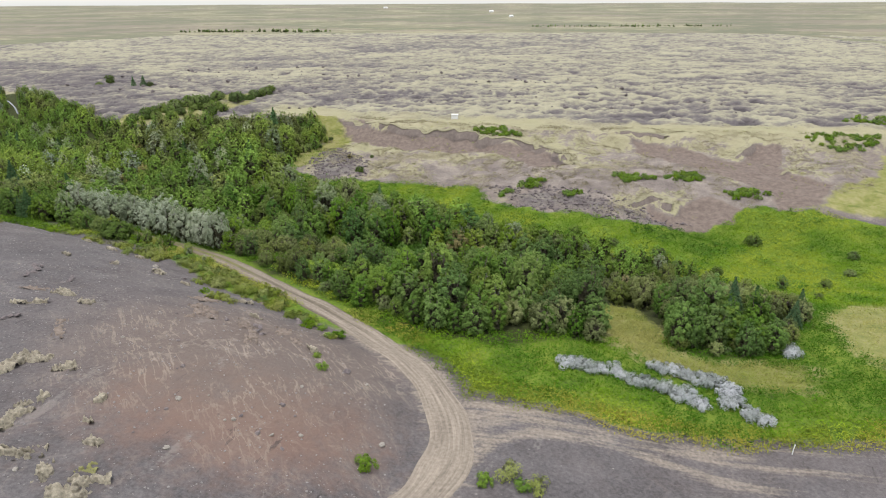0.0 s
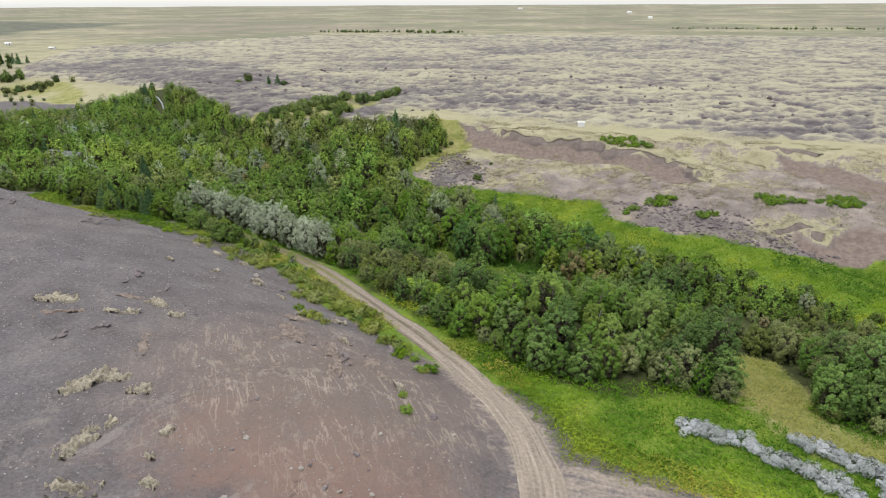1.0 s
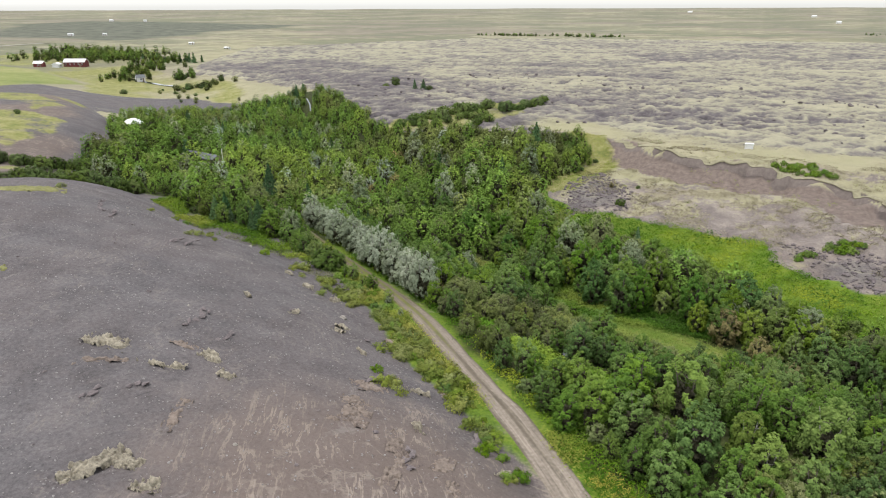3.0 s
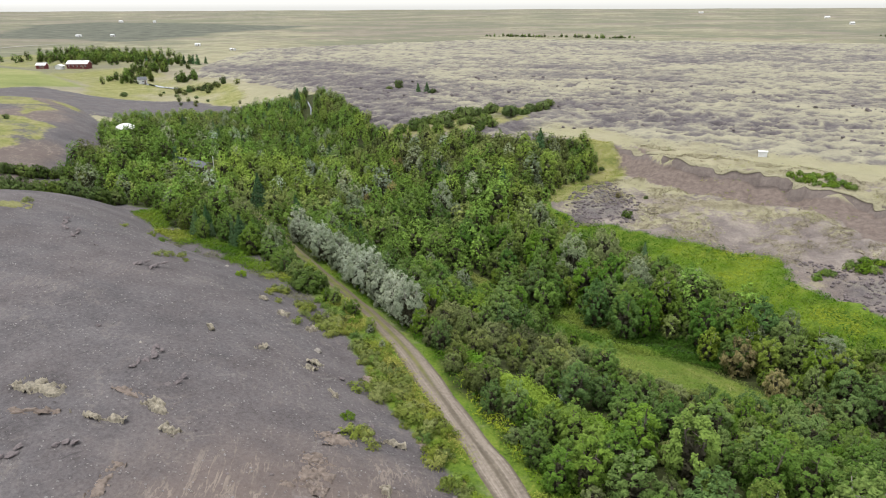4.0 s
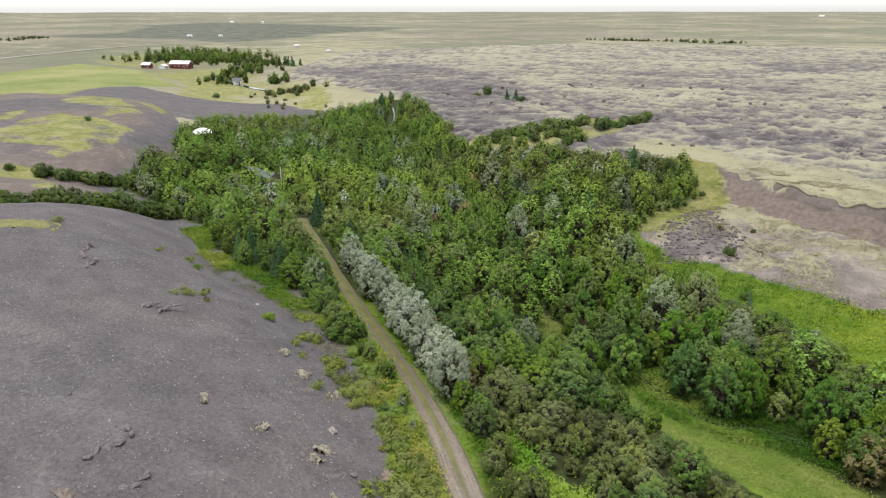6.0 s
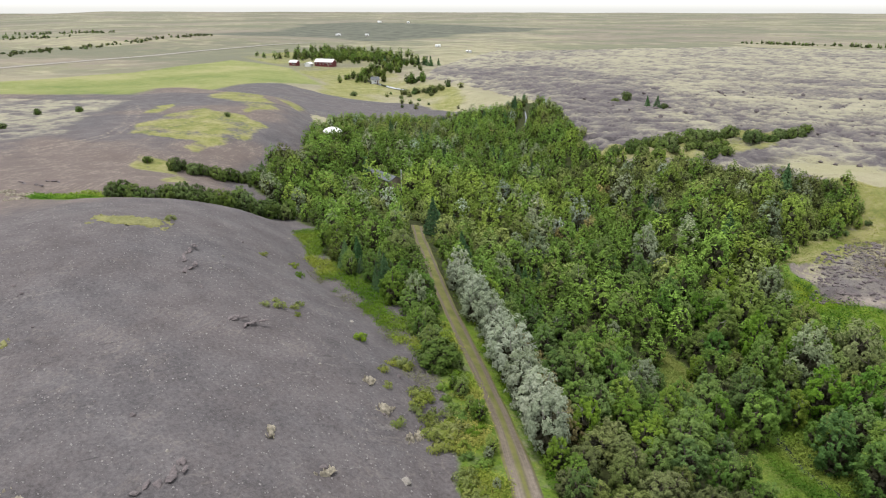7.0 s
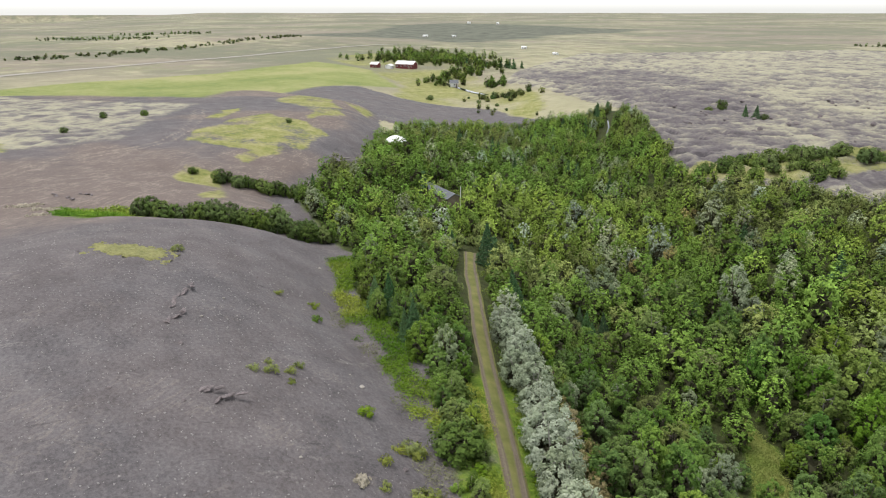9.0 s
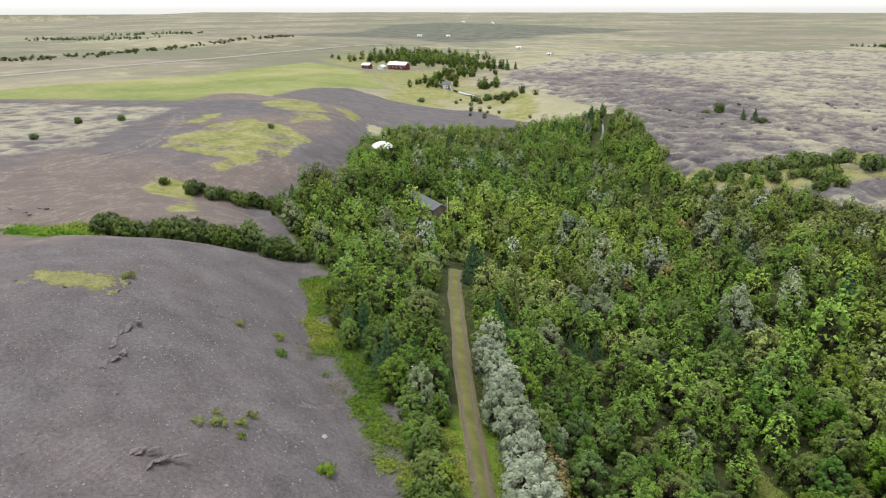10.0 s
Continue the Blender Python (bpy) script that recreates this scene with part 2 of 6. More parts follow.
def leaf_material(name, dark, mean, light, attr=False, spread=0.7):
    m, nt, b = material(name, 0.7, 0.04)
    geo = nt.nodes.new("ShaderNodeNewGeometry")
    if attr:
        tint = nt.nodes.new("ShaderNodeVertexColor")
        tint.layer_name = "tint"
        base = tint.outputs[0]
        each = geo.outputs["Random Per Island"]
        hsv = node(nt, "ShaderNodeHueSaturation")
        nt.links.new(base, hsv.inputs["Color"])
        nt.links.new(calc(nt, "ADD", calc(nt, "MULTIPLY", each, spread), 1 - spread / 2), hsv.inputs["Value"])
        col = hsv.outputs[0]
    else:
        info = nt.nodes.new("ShaderNodeObjectInfo")
        fac = calc(nt, "ADD", calc(nt, "MULTIPLY", info.outputs["Random"], 0.6), calc(nt, "MULTIPLY", geo.outputs["Random Per Island"], 0.4))
        col = ramp(nt, fac, [(0.1, dark), (0.5, mean), (0.92, light)])
        hue = node(nt, "ShaderNodeHueSaturation")
        shift = calc(nt, "FRACT", calc(nt, "MULTIPLY", info.outputs["Random"], 7.31))
        nt.links.new(calc(nt, "ADD", calc(nt, "MULTIPLY", shift, 0.018), 0.496), hue.inputs["Hue"])
        nt.links.new(calc(nt, "ADD", calc(nt, "MULTIPLY", calc(nt, "FRACT", calc(nt, "MULTIPLY", info.outputs["Random"], 23.7)), 0.24), 0.86), hue.inputs["Saturation"])
        nt.links.new(col, hue.inputs["Color"])
        col = hue.outputs[0]
    nt.links.new(col, b.inputs["Base Color"])
    try:
        b.inputs["Subsurface Weight"].default_value = 0.0
    except KeyError:
        pass
    trans = node(nt, "ShaderNodeBsdfTranslucent")
    nt.links.new(col, trans.inputs["Color"])
    both = node(nt, "ShaderNodeMixShader", Fac=0.05)
    nt.links.new(b.outputs[0], both.inputs[1])
    nt.links.new(trans.outputs[0], both.inputs[2])
    nt.links.new(both.outputs[0], nt.nodes["Material Output"].inputs["Surface"])
    return m


def plain(name, lo, hi, scale, rough=0.9, bump=0.3, dist=0.03, metal=0.0):
    m, nt, b = material(name, rough)
    geo = nt.nodes.new("ShaderNodeNewGeometry").outputs["Position"]
    f = noise_at(nt, geo, scale, 6, 0.65)
    big = noise_at(nt, geo, scale * 0.13, 3)
    v = calc(nt, "ADD", calc(nt, "MULTIPLY", f, 0.65), calc(nt, "MULTIPLY", big, 0.35))
    nt.links.new(ramp(nt, v, [(0.32, lo), (0.68, hi)]), b.inputs["Base Color"])
    b.inputs["Metallic"].default_value = metal
    bumped(nt, b, f, bump, dist)
    return m


GROUND = ground_material()
BARK = plain("bark", (0.07, 0.055, 0.04), (0.2, 0.17, 0.14), 9.0)
# dark brown that stands for the shade inside tree crowns
HEART_SHADE = plain("heart_shade", (0.036, 0.034, 0.02), (0.07, 0.066, 0.036), 5.0)
PALE_BARK = plain("pale_bark", (0.16, 0.15, 0.12), (0.42, 0.4, 0.35), 9.0)
LEAF = {
    "willow": leaf_material("willow_leaf", (0.07, 0.088, 0.028), (0.128, 0.152, 0.047), (0.208, 0.236, 0.08)),
    "birch": leaf_material("birch_leaf", (0.068, 0.11, 0.019), (0.128, 0.182, 0.032), (0.198, 0.258, 0.053)),
    "alder": leaf_material("alder_leaf", (0.05, 0.092, 0.019), (0.097, 0.16, 0.03), (0.163, 0.236, 0.048)),
    "spruce": leaf_material("spruce_needle", (0.035, 0.075, 0.03), (0.066, 0.12, 0.045), (0.105, 0.17, 0.066)),
    "silver": leaf_material("silver_leaf", (0.15, 0.18, 0.11), (0.255, 0.29, 0.19), (0.38, 0.415, 0.295)),
    "sage": leaf_material("sage_leaf", (0.115, 0.15, 0.075), (0.19, 0.225, 0.125), (0.28, 0.315, 0.19)),
    "rust": leaf_material("rusty_leaf", (0.13, 0.115, 0.04), (0.2, 0.17, 0.07), (0.27, 0.225, 0.1)),
    "poplar": leaf_material("poplar_leaf", (0.048, 0.1, 0.02), (0.096, 0.172, 0.03), (0.172, 0.255, 0.048)),
    "herb": leaf_material("herb_leaf", (0.07, 0.125, 0.016), (0.12, 0.188, 0.026), (0.185, 0.255, 0.042)),
    "pale": leaf_material("pale_herb_leaf", (0.2, 0.225, 0.2), (0.32, 0.34, 0.335), (0.45, 0.465, 0.48)),
    "straw": leaf_material("straw_leaf", (0.11, 0.14, 0.03), (0.17, 0.2, 0.045), (0.24, 0.255, 0.07)),
}
WOODLEAF = leaf_material("wood_leaf", None, None, None, True)
SWARD = leaf_material("sward_leaf", None, None, None, True, 0.26)
STONE = plain("lava_stone", (0.07, 0.06, 0.062), (0.2, 0.17, 0.165), 5.0, bump=0.6, dist=0.06)
PALE_STONE = plain("lichen_stone", (0.15, 0.138, 0.12), (0.33, 0.305, 0.265), 6.0, bump=0.6, dist=0.05)
MOSS = plain("grey_moss", (0.11, 0.096, 0.072), (0.46, 0.415, 0.315), 5.0, bump=1.0, dist=0.22)
WHITE = plain("white_paint", (0.55, 0.55, 0.54), (0.72, 0.72, 0.7), 2.0, 0.55, 0.1, 0.01)
RED = plain("red_boards", (0.1, 0.025, 0.026), (0.165, 0.04, 0.038), 3.0, 0.7, 0.3, 0.02)
SLATE = plain("grey_roof", (0.075, 0.08, 0.085), (0.14, 0.148, 0.155), 2.5, 0.6, 0.2, 0.02)
TIMBER = plain("weathered_timber", (0.12, 0.09, 0.065), (0.27, 0.22, 0.17), 5.0, 0.85, 0.4, 0.02)
GLASS = plain("dark_pane", (0.02, 0.025, 0.03), (0.04, 0.045, 0.05), 1.0, 0.08, 0.0, 0.01)


def water_material():
    m, nt, b = material("water", 0.06, 0.5)
    b.inputs["Base Color"].default_value = (0.03, 0.035, 0.03, 1)
    geo = nt.nodes.new("ShaderNodeNewGeometry").outputs["Position"]
    bumped(nt, b, noise_at(nt, geo, 2.2, 3), 0.15, 0.05)
    return m


def track_material():
    m, nt, b = material("track", 0.95, 0.1)
    geo = nt.nodes.new("ShaderNodeNewGeometry").outputs["Position"]
    v = nt.nodes.new("ShaderNodeVertexColor")
    v.layer_name = "wear"
    s = nt.nodes.new("ShaderNodeSeparateColor")
    nt.links.new(v.outputs[0], s.inputs[0])
    rut, grass, edge = s.outputs
    fine, mid, grit = noise_at(nt, geo, 3.0, 5), noise_at(nt, geo, 0.5, 4), noise_at(nt, geo, 11.0, 3, 0.7)
    along = nt.nodes.new("ShaderNodeVertexColor")
    along.layer_name = "run"
    stretch = nt.nodes.new("ShaderNodeVectorMath")
    stretch.operation = "MULTIPLY"
    stretch.inputs[1].default_value = (16.0, 22.0, 0)
    nt.links.new(along.outputs[0], stretch.inputs[0])
    streaks = noise_at(nt, stretch.outputs[0], 1.0, 4, 0.6)
    fine = calc(nt, "ADD", calc(nt, "MULTIPLY", fine, 0.4), calc(nt, "MULTIPLY", streaks, 0.6))
    soil = ramp(nt, calc(nt, "ADD", calc(nt, "MULTIPLY", fine, 0.5), calc(nt, "MULTIPLY", mid, 0.5)), [(0.3, (0.085, 0.073, 0.055)), (0.7, (0.155, 0.13, 0.098))])
    worn = ramp(nt, fine, [(0.35, (0.14, 0.118, 0.096)), (0.65, (0.3, 0.258, 0.208))])
    # third channel: the ruts turn darker brown further along the track
    worn = mix(nt, edge, worn, ramp(nt, fine, [(0.3, (0.085, 0.07, 0.05)), (0.7, (0.15, 0.125, 0.09))]))
    col = mix(nt, zone(nt, rut, fine, 0.3, 0.6), soil, worn)
    col = mix(nt, zone(nt, grass, fine, 0.25, 1.1), col, ramp(nt, mid, [(0.3, (0.095, 0.11, 0.032)), (0.7, (0.172, 0.162, 0.062))]))
    nt.links.new(col, b.inputs["Base Color"])
    bumped(nt, b, calc(nt, "ADD", grit, fine), 0.5, 0.08)
    return m


WATER, TRACKMAT = water_material(), track_material()
# ---- the lie of the land ----
def sm(a, b, v):
    t = np.clip((v - a) / (b - a), 0, 1)
    return t * t * (3 - 2 * t)


def hashed(ix, iy, seed):
    n = (ix.astype(np.int64) * 374761393 + iy.astype(np.int64) * 668265263 + seed * 974634777) & 0x7FFFFFFF
    n = ((n ^ (n >> 13)) * 1274126177) & 0x7FFFFFFF
    return ((n ^ (n >> 16)) & 0xFFFF) / 65535.0


def vnoise(x, y, size, seed=0):
    """Smooth value noise, 0 to 1, with lumps about size metres across."""
    x, y = np.asarray(x, float) / size, np.asarray(y, float) / size
    ix, iy = np.floor(x), np.floor(y)
    fx, fy = x - ix, y - iy
    fx, fy = fx * fx * (3 - 2 * fx), fy * fy * (3 - 2 * fy)
    a, b = hashed(ix, iy, seed), hashed(ix + 1, iy, seed)
    c, d = hashed(ix, iy + 1, seed), hashed(ix + 1, iy + 1, seed)
    return (a * (1 - fx) + b * fx) * (1 - fy) + (c * (1 - fx) + d * fx) * fy


def fbm(x, y, size, seed=0, octaves=3):
    total, amp, norm = 0, 1.0, 0.0
    for k in range(octaves):
        total = total + amp * vnoise(np.asarray(x) + 17.3 * k, np.asarray(y) - 9.1 * k, size / 2**k, seed + k)
        norm, amp = norm + amp, amp * 0.5
    return total / norm


def to_line(x, y, pts):
    """Distance to a polyline, and the share of the way along it at the nearest place."""
    x, y = np.asarray(x, float), np.asarray(y, float)
    best, along, run = np.full(x.shape, 1e9), np.zeros(x.shape), 0.0
    lengths = [math.dist(a[:2], b[:2]) for a, b in zip(pts, pts[1:])]
    for (a, b), n in zip(zip(pts, pts[1:]), lengths):
        ux, uy = (b[0] - a[0]) / n, (b[1] - a[1]) / n
        s = np.clip((x - a[0]) * ux + (y - a[1]) * uy, 0, n)
        d = np.hypot(x - a[0] - s * ux, y - a[1] - s * uy)
        near = d < best
        best, along = np.where(near, d, best), np.where(near, run + s, along)
        run += n
    return best, along / run


def inside(x, y, pts):
    """Signed distance to a closed outline, positive within it."""
    x, y = np.asarray(x, float), np.asarray(y, float)
    d, _ = to_line(x, y, [*pts, pts[0]])
    odd = np.zeros(x.shape, bool)
    for a, b in zip(pts, [*pts[1:], pts[0]]):
        if a[1] != b[1]:
            odd ^= ((a[1] > y) != (b[1] > y)) & (x < (b[0] - a[0]) * (y - a[1]) / (b[1] - a[1]) + a[0])
    return np.where(odd, d, -d)


MOUND = [(-4, 30), (-4, 44), (-2, 54), (-8, 66), (-19, 75.5), (-28, 82.5), (-36, 89), (-47, 98), (-60, 105), (-78, 110), (-90, 116), (-101, 122.5), (-110, 126), (-122, 129.5),
         (-137, 132), (-150, 147), (-166, 172), (-190, 195), (-235, 225), (-290, 215), (-330, 160), (-360, 60), (-340, -120), (0, -120)]
GULLY_1 = [(-107, 128), (-113.5, 119), (-118.5, 107), (-124, 101), (-130, 96)]
GULLY_2 = [(-128, 140), (-138, 133), (-146, 123), (-154, 116)]
AXIS = [(150, 100), (70, 118), (20, 128), (-30, 146), (-70, 172), (-110, 207), (-165, 256), (-250, 300), (-386, 380), (-600, 480)]
FLOOR = [-9, -10.5, -10.5, -11, -10, -9.5, -9, -8.5, -9, -4]
PLATEAU = [(400, 185), (90, 190), (60, 197), (35, 205), (13, 207), (-10, 216), (-30, 224), (-44, 230), (-60, 243), (-75, 238), (-101, 229), (-118, 245),
           (-150, 275), (-190, 325), (-240, 370), (-300, 430), (-300, 900), (400, 900)]
TRACK = [(-6, 36), (0, 45), (1, 51), (-2, 61), (-8, 69), (-15, 77), (-22.6, 84.5), (-31, 93), (-39, 100.2), (-48, 107.5), (-60, 116.5), (-69, 123.5), (-78, 131), (-89, 140), (-100, 150)]
RUTS = [[(0, 47), (2, 52), (6, 54.5), (12, 54.5), (20, 52.5), (32, 50.5), (60, 48)], [(-2, 60), (1, 56.5), (6, 54), (14, 52), (24, 49), (40, 46), (70, 42)], [(1.5, 46), (4, 49.5), (8, 51), (14, 50.5), (20, 47.5), (30, 44)], [(0.5, 48), (3, 52), (8, 53), (16, 51.5), (26, 50)]]
# brinks of the wind-scooped pans on the north slope
LIPS = [[(-33, 228), (-28, 226), (-17, 218), (-9, 214), (-1, 210), (8, 208.5), (11, 206.6), (18, 203), (27, 198), (31, 186), (36, 176.5)], [(51, 201), (58, 200), (64, 197.5)], [(78, 183), (85, 191.5), (98, 189)], [(84, 170), (90, 173), (88, 161)], [(41, 150), (46, 152), (50, 147)]]
PANS = [[*LIPS[0], (25, 173), (15, 184), (2, 199), (-15, 207), (-30, 215)], [*LIPS[1], (67, 193), *LIPS[2], (91, 180), (87, 173), (87.5, 160), (92, 153), (77, 145), (70, 144), (71, 151), (65, 163), (56, 175)],
        [*LIPS[3], (83, 161)], [*LIPS[4], (58, 150), (64, 141), (59, 132), (53, 131), (44, 136)]]
_run = np.cumsum([0] + [math.dist(a, b) for a, b in zip(AXIS, AXIS[1:])])


def rim_of(x, y):
    """How far within the edge of the lava plateau a place lies; the edge is scalloped in the east."""
    return inside(x, y, PLATEAU) + sm(-60, -30, x) * (9 * (fbm(x, y, 17, 171) - 0.5) + 3 * (fbm(x, y, 6, 173) - 0.5))


def pans(x, y):
    """The bare pans: how far within one a place lies, and how far it is from a brink."""
    x, y = np.asarray(x, float), np.asarray(y, float)
    wx, wy = x + 6 * (fbm(x, y, 16, 181, 2) - 0.5), y + 9 * (fbm(x, y, 19, 183, 2) - 0.5)
    scallop = 11 * (fbm(x, y, 15, 185) - 0.56)
    return np.max([inside(wx, wy, p) for p in PANS], axis=0) + scallop, np.min([to_line(wx, wy, p)[0] for p in LIPS], axis=0)


def height(x, y):
    """The ground without its lumps."""
    x, y = np.asarray(x, float), np.asarray(y, float)
    d, s = to_line(x, y, AXIS)
    floor = np.interp(s, _run / _run[-1], FLOOR)
    wide = 52 + 25 * sm(-80, -125, x)
    plateau = rim_of(x, y)
    north = sm(-6, 6, y - np.interp(-x, [-a[0] for a in AXIS], [a[1] for a in AXIS]))
    south_z = floor + (-2.2 * sm(4, 25, x) - floor) * sm(8, wide, d)
    north_z = floor + (-6.5 + 1.5 * sm(0, 30, x) + 2.5 * sm(-35, -55, x) - floor) * sm(6, 62 - 22 * sm(0, 30, x) - 26 * sm(-30, -55, x), d)
    z = south_z * (1 - north) + north_z * north
    west = sm(-38, -70, x)
    soft = 11 + 5 * west
    lip = -1.8 + 0.8 * sm(0, 60, plateau)
    z = z + (lip - 0.7 * (1 - west) - z) * sm(-soft, soft * 0.3 * west, plateau) + 0.7 * (1 - west) * sm(-1.2, 0.4, plateau)
    far = np.hypot(x + 20, y - 40)
    z = np.where(far > 330, z + (-2 - z) * sm(330, 620, far), z)
    m = np.maximum(inside(x, y, MOUND), 0)
    top = 6.6 + 5.0 * np.exp(-(((x + 89) / 29) ** 2) - ((y - 88) / 30) ** 2)
    top = top + 1.5 * np.exp(-(((x + 52) / 20) ** 2) - ((y - 72) / 18) ** 2)
    hill = top * (1 - np.exp(-((m / 11.5) ** 1.2))) * (m > 0)
    for line, share in ((GULLY_1, 0.62), (GULLY_2, 0.45)):
        d, s = to_line(x, y, line)
        hill = hill * (1 - share * (1 - 0.75 * s) * np.exp(-((d / 5.0) ** 2)))
    z = z + hill
    west_turn = np.degrees(np.arctan2(-(x + 20), y - 40))
    z = z + (22 - 52 * sm(66, 80, west_turn) * sm(200, 150, west_turn)) * sm(900, 4950, far)
    # a long low ridge and a knoll far to the west
    z = z + 9 * np.exp(-(((x + 900) / 260) ** 2) - ((y - 480) / 120) ** 2)
    return z

# ---- zones of the ground ----
WOOD = [(49, 92), (44, 76), (39, 71), (30, 68), (24, 71), (14, 70), (5, 67.5), (-3.5, 71), (-10.5, 76.8), (-21, 86.2), (-31, 96.2), (-46, 109.7), (-57, 118), (-62, 118), (-60, 110.5),
        (-66, 112.5), (-78, 115), (-90, 119.5), (-101, 127), (-110, 129), (-122, 132), (-136, 135), (-150, 150), (-158, 166), (-186, 190), (-205, 215), (-212, 250), (-209, 276), (-206, 290), (-196, 299), (-200, 313), (-184, 312), (-165, 294), (-114, 238), (-100, 225), (-80, 232), (-60, 232), (-44, 232), (-35, 217), (-42, 187), (-34, 166), (-8, 154), (9, 137), (29, 126), (41, 114)]
GREEN = [(150, 45), (60, 51), (37, 52.5), (25, 52), (16, 54), (8, 56), (3, 57.6), (-0.8, 63), (-5.8, 69.6), (-13, 78), (-29.5, 94.5), (-48, 111), (-62, 121.5), (-90, 144), (-120, 170), (-60, 195), (-40, 186),
         (-33, 178), (-21, 175), (-12, 172), (9, 166), (10, 158), (22, 146), (33, 143), (50, 136), (60, 139), (65, 144), (77, 142), (89, 133), (150, 120)]
CLEARING = [(-23.4, 129), (-17, 127.6), (-13.5, 123), (-8.5, 124.5), (-1, 122.5), (2, 119.5), (8, 116), (10, 109.5), (4, 105), (-0.5, 104), (-7, 108.5), (-11.5, 111), (-16, 115), (-21, 116.5), (-25, 122)]
BROOKSIDE = [(-27, 97), (-21, 93.2), (-17, 91.5), (-12.5, 89.2), (-9, 88), (-7, 84.5), (-11, 83), (-17, 87), (-22, 90)]
GLADE = [(-45, 144), (-40, 142.5), (-35, 136), (-32.5, 129.5), (-37, 131), (-42, 139)]
YELLOW = [[(18.5, 82), (24.5, 82), (25, 73.8), (25.5, 68.8), (29, 66), (35, 66), (39, 65), (36, 59.8), (29, 60.6), (22, 66), (19, 71.5)], [(48, 81), (58, 92), (75, 92), (75, 62), (47, 65.5), (44.5, 69)], [(78, 142), (103, 162), (115, 180), (150, 160), (150, 128), (95, 134)], [(-43, 186), (-37, 217), (-46, 233), (-37, 235), (-28, 216), (-34, 190)]]
LAVA = [(600, 180), (300, 190), (60, 199), (-44, 238), (-108, 233), (-123, 244), (-156, 270), (-188, 314), (-250, 350), (-310, 368), (-350, 420), (-440, 600), (-300, 860), (0, 900), (300, 850), (800, 500)]
RUBBLE = [[(-38, 191), (-33, 208), (-22, 190), (-22, 180), (-33, 174)], [(9, 164), (23, 158), (39, 149), (51, 137), (40, 141), (22, 147)]]
TOP_GRASS = [[(-181, 129.3), (-195, 140), (-208, 155), (-214, 168), (-206, 168.2), (-193, 172), (-178, 168), (-165, 152.4), (-156, 133.5), (-161, 133), (-166, 139), (-169, 135), (-178, 131)], [(-183, 141), (-189, 153), (-200, 158), (-196, 148)],
             [(-214, 149), (-226, 158), (-229, 169), (-219, 160), (-210, 152)], [(-241, 184), (-262, 214), (-240, 208), (-222, 200), (-206, 193), (-199, 174), (-216, 186)], [(-237, 210), (-231, 221), (-211, 204)],
             [(-152.7, 116), (-158, 121), (-152, 125), (-145, 124), (-138, 121), (-145, 115.7)], [(-134, 114), (-142, 123), (-129, 118.6), (-127, 112)], [(-207, 89), (-195, 87), (-190, 95), (-202, 98)]]
WHEELS = [(-159, 79), (-165, 90), (-173, 99.2), (-176, 109), (-178.5, 118.5), (-183, 127), (-194, 136), (-216, 148), (-231, 154)]
HEAD_GRASS = [(-133, 92), (-129, 101), (-122, 101.5), (-119, 93), (-126, 90)]
HAYFIELD = [(-315, 119), (-262, 168), (-300, 210), (-325, 250), (-335, 310), (-420, 350), (-508, 357), (-470, 290), (-445, 250), (-432, 170), (-410, 120)]
LICHEN = [(-190, 97), (-190, 120), (-220, 138), (-246, 162), (-300, 120), (-420, 100), (-330, 0), (-240, 20)]
CONE = [(-160, 260), (-110, 246), (-100, 262), (-130, 330), (-190, 420), (-300, 480), (-330, 400), (-200, 335)]
TONGUE = [(-284, 283), (-276, 291), (-216, 295), (-203, 281), (-235, 275), (-262, 276)]
NORTH_CINDER = [(-235, 215), (-245, 201), (-280, 212), (-321, 228), (-330, 255), (-325, 278), (-292, 279), (-268, 297), (-255, 305), (-217, 292), (-208, 282), (-212, 274), (-213, 258), (-211, 240), (-206, 216)]
FARM_LEA = [(-252, 232), (-216, 292), (-232, 318), (-262, 345), (-330, 372), (-420, 430), (-560, 450), (-540, 380), (-430, 352), (-345, 318)]
SPIT_BARE = [(-124, 234), (-108, 235), (-99, 227), (-84, 232), (-77, 245), (-72, 264), (-66, 250), (-70, 238), (-78, 234), (-90, 224), (-104, 220), (-114, 225)]
SPIT_GRASS = [(-110, 229), (-107, 239), (-100, 240), (-95, 262), (-86, 290), (-76, 292), (-70, 270), (-75, 250), (-80, 238), (-88, 231), (-100, 226)]
ROAD = [(-430, 20), (-519, 154), (-556, 220), (-583, 280), (-612, 370), (-635, 472), (-660, 560)]
PLANTATION = [(-993, 635), (-1472, 1139), (-1551, 1391), (-1200, 1440), (-869, 1310), (-695, 843), (-713, 668), (-840, 672)]


def scoop(x, y):
    """Wind-scooped hollows: low in the bare pans, high on the grassy caps between them."""
    return fbm(x + 6 * fbm(x, y, 11, 33), y * 1.35, 26, 35, 3)


def knobs(x, y):
    """Hummocks of mossy lava: crusts and hollows a few metres across, in drifts."""
    wx, wy = x + 5 * fbm(x, y, 14, 23), y + 5 * fbm(x, y, 14, 29)
    crisp = 1 - np.abs(2 * fbm(wx, wy * 1.25, 6.5, 21, 4) - 1) * 1.6
    return np.clip(0.62 * crisp + 0.38 * fbm(x * 0.8, y * 1.3, 32, 27, 3) + 0.05, 0, 1)


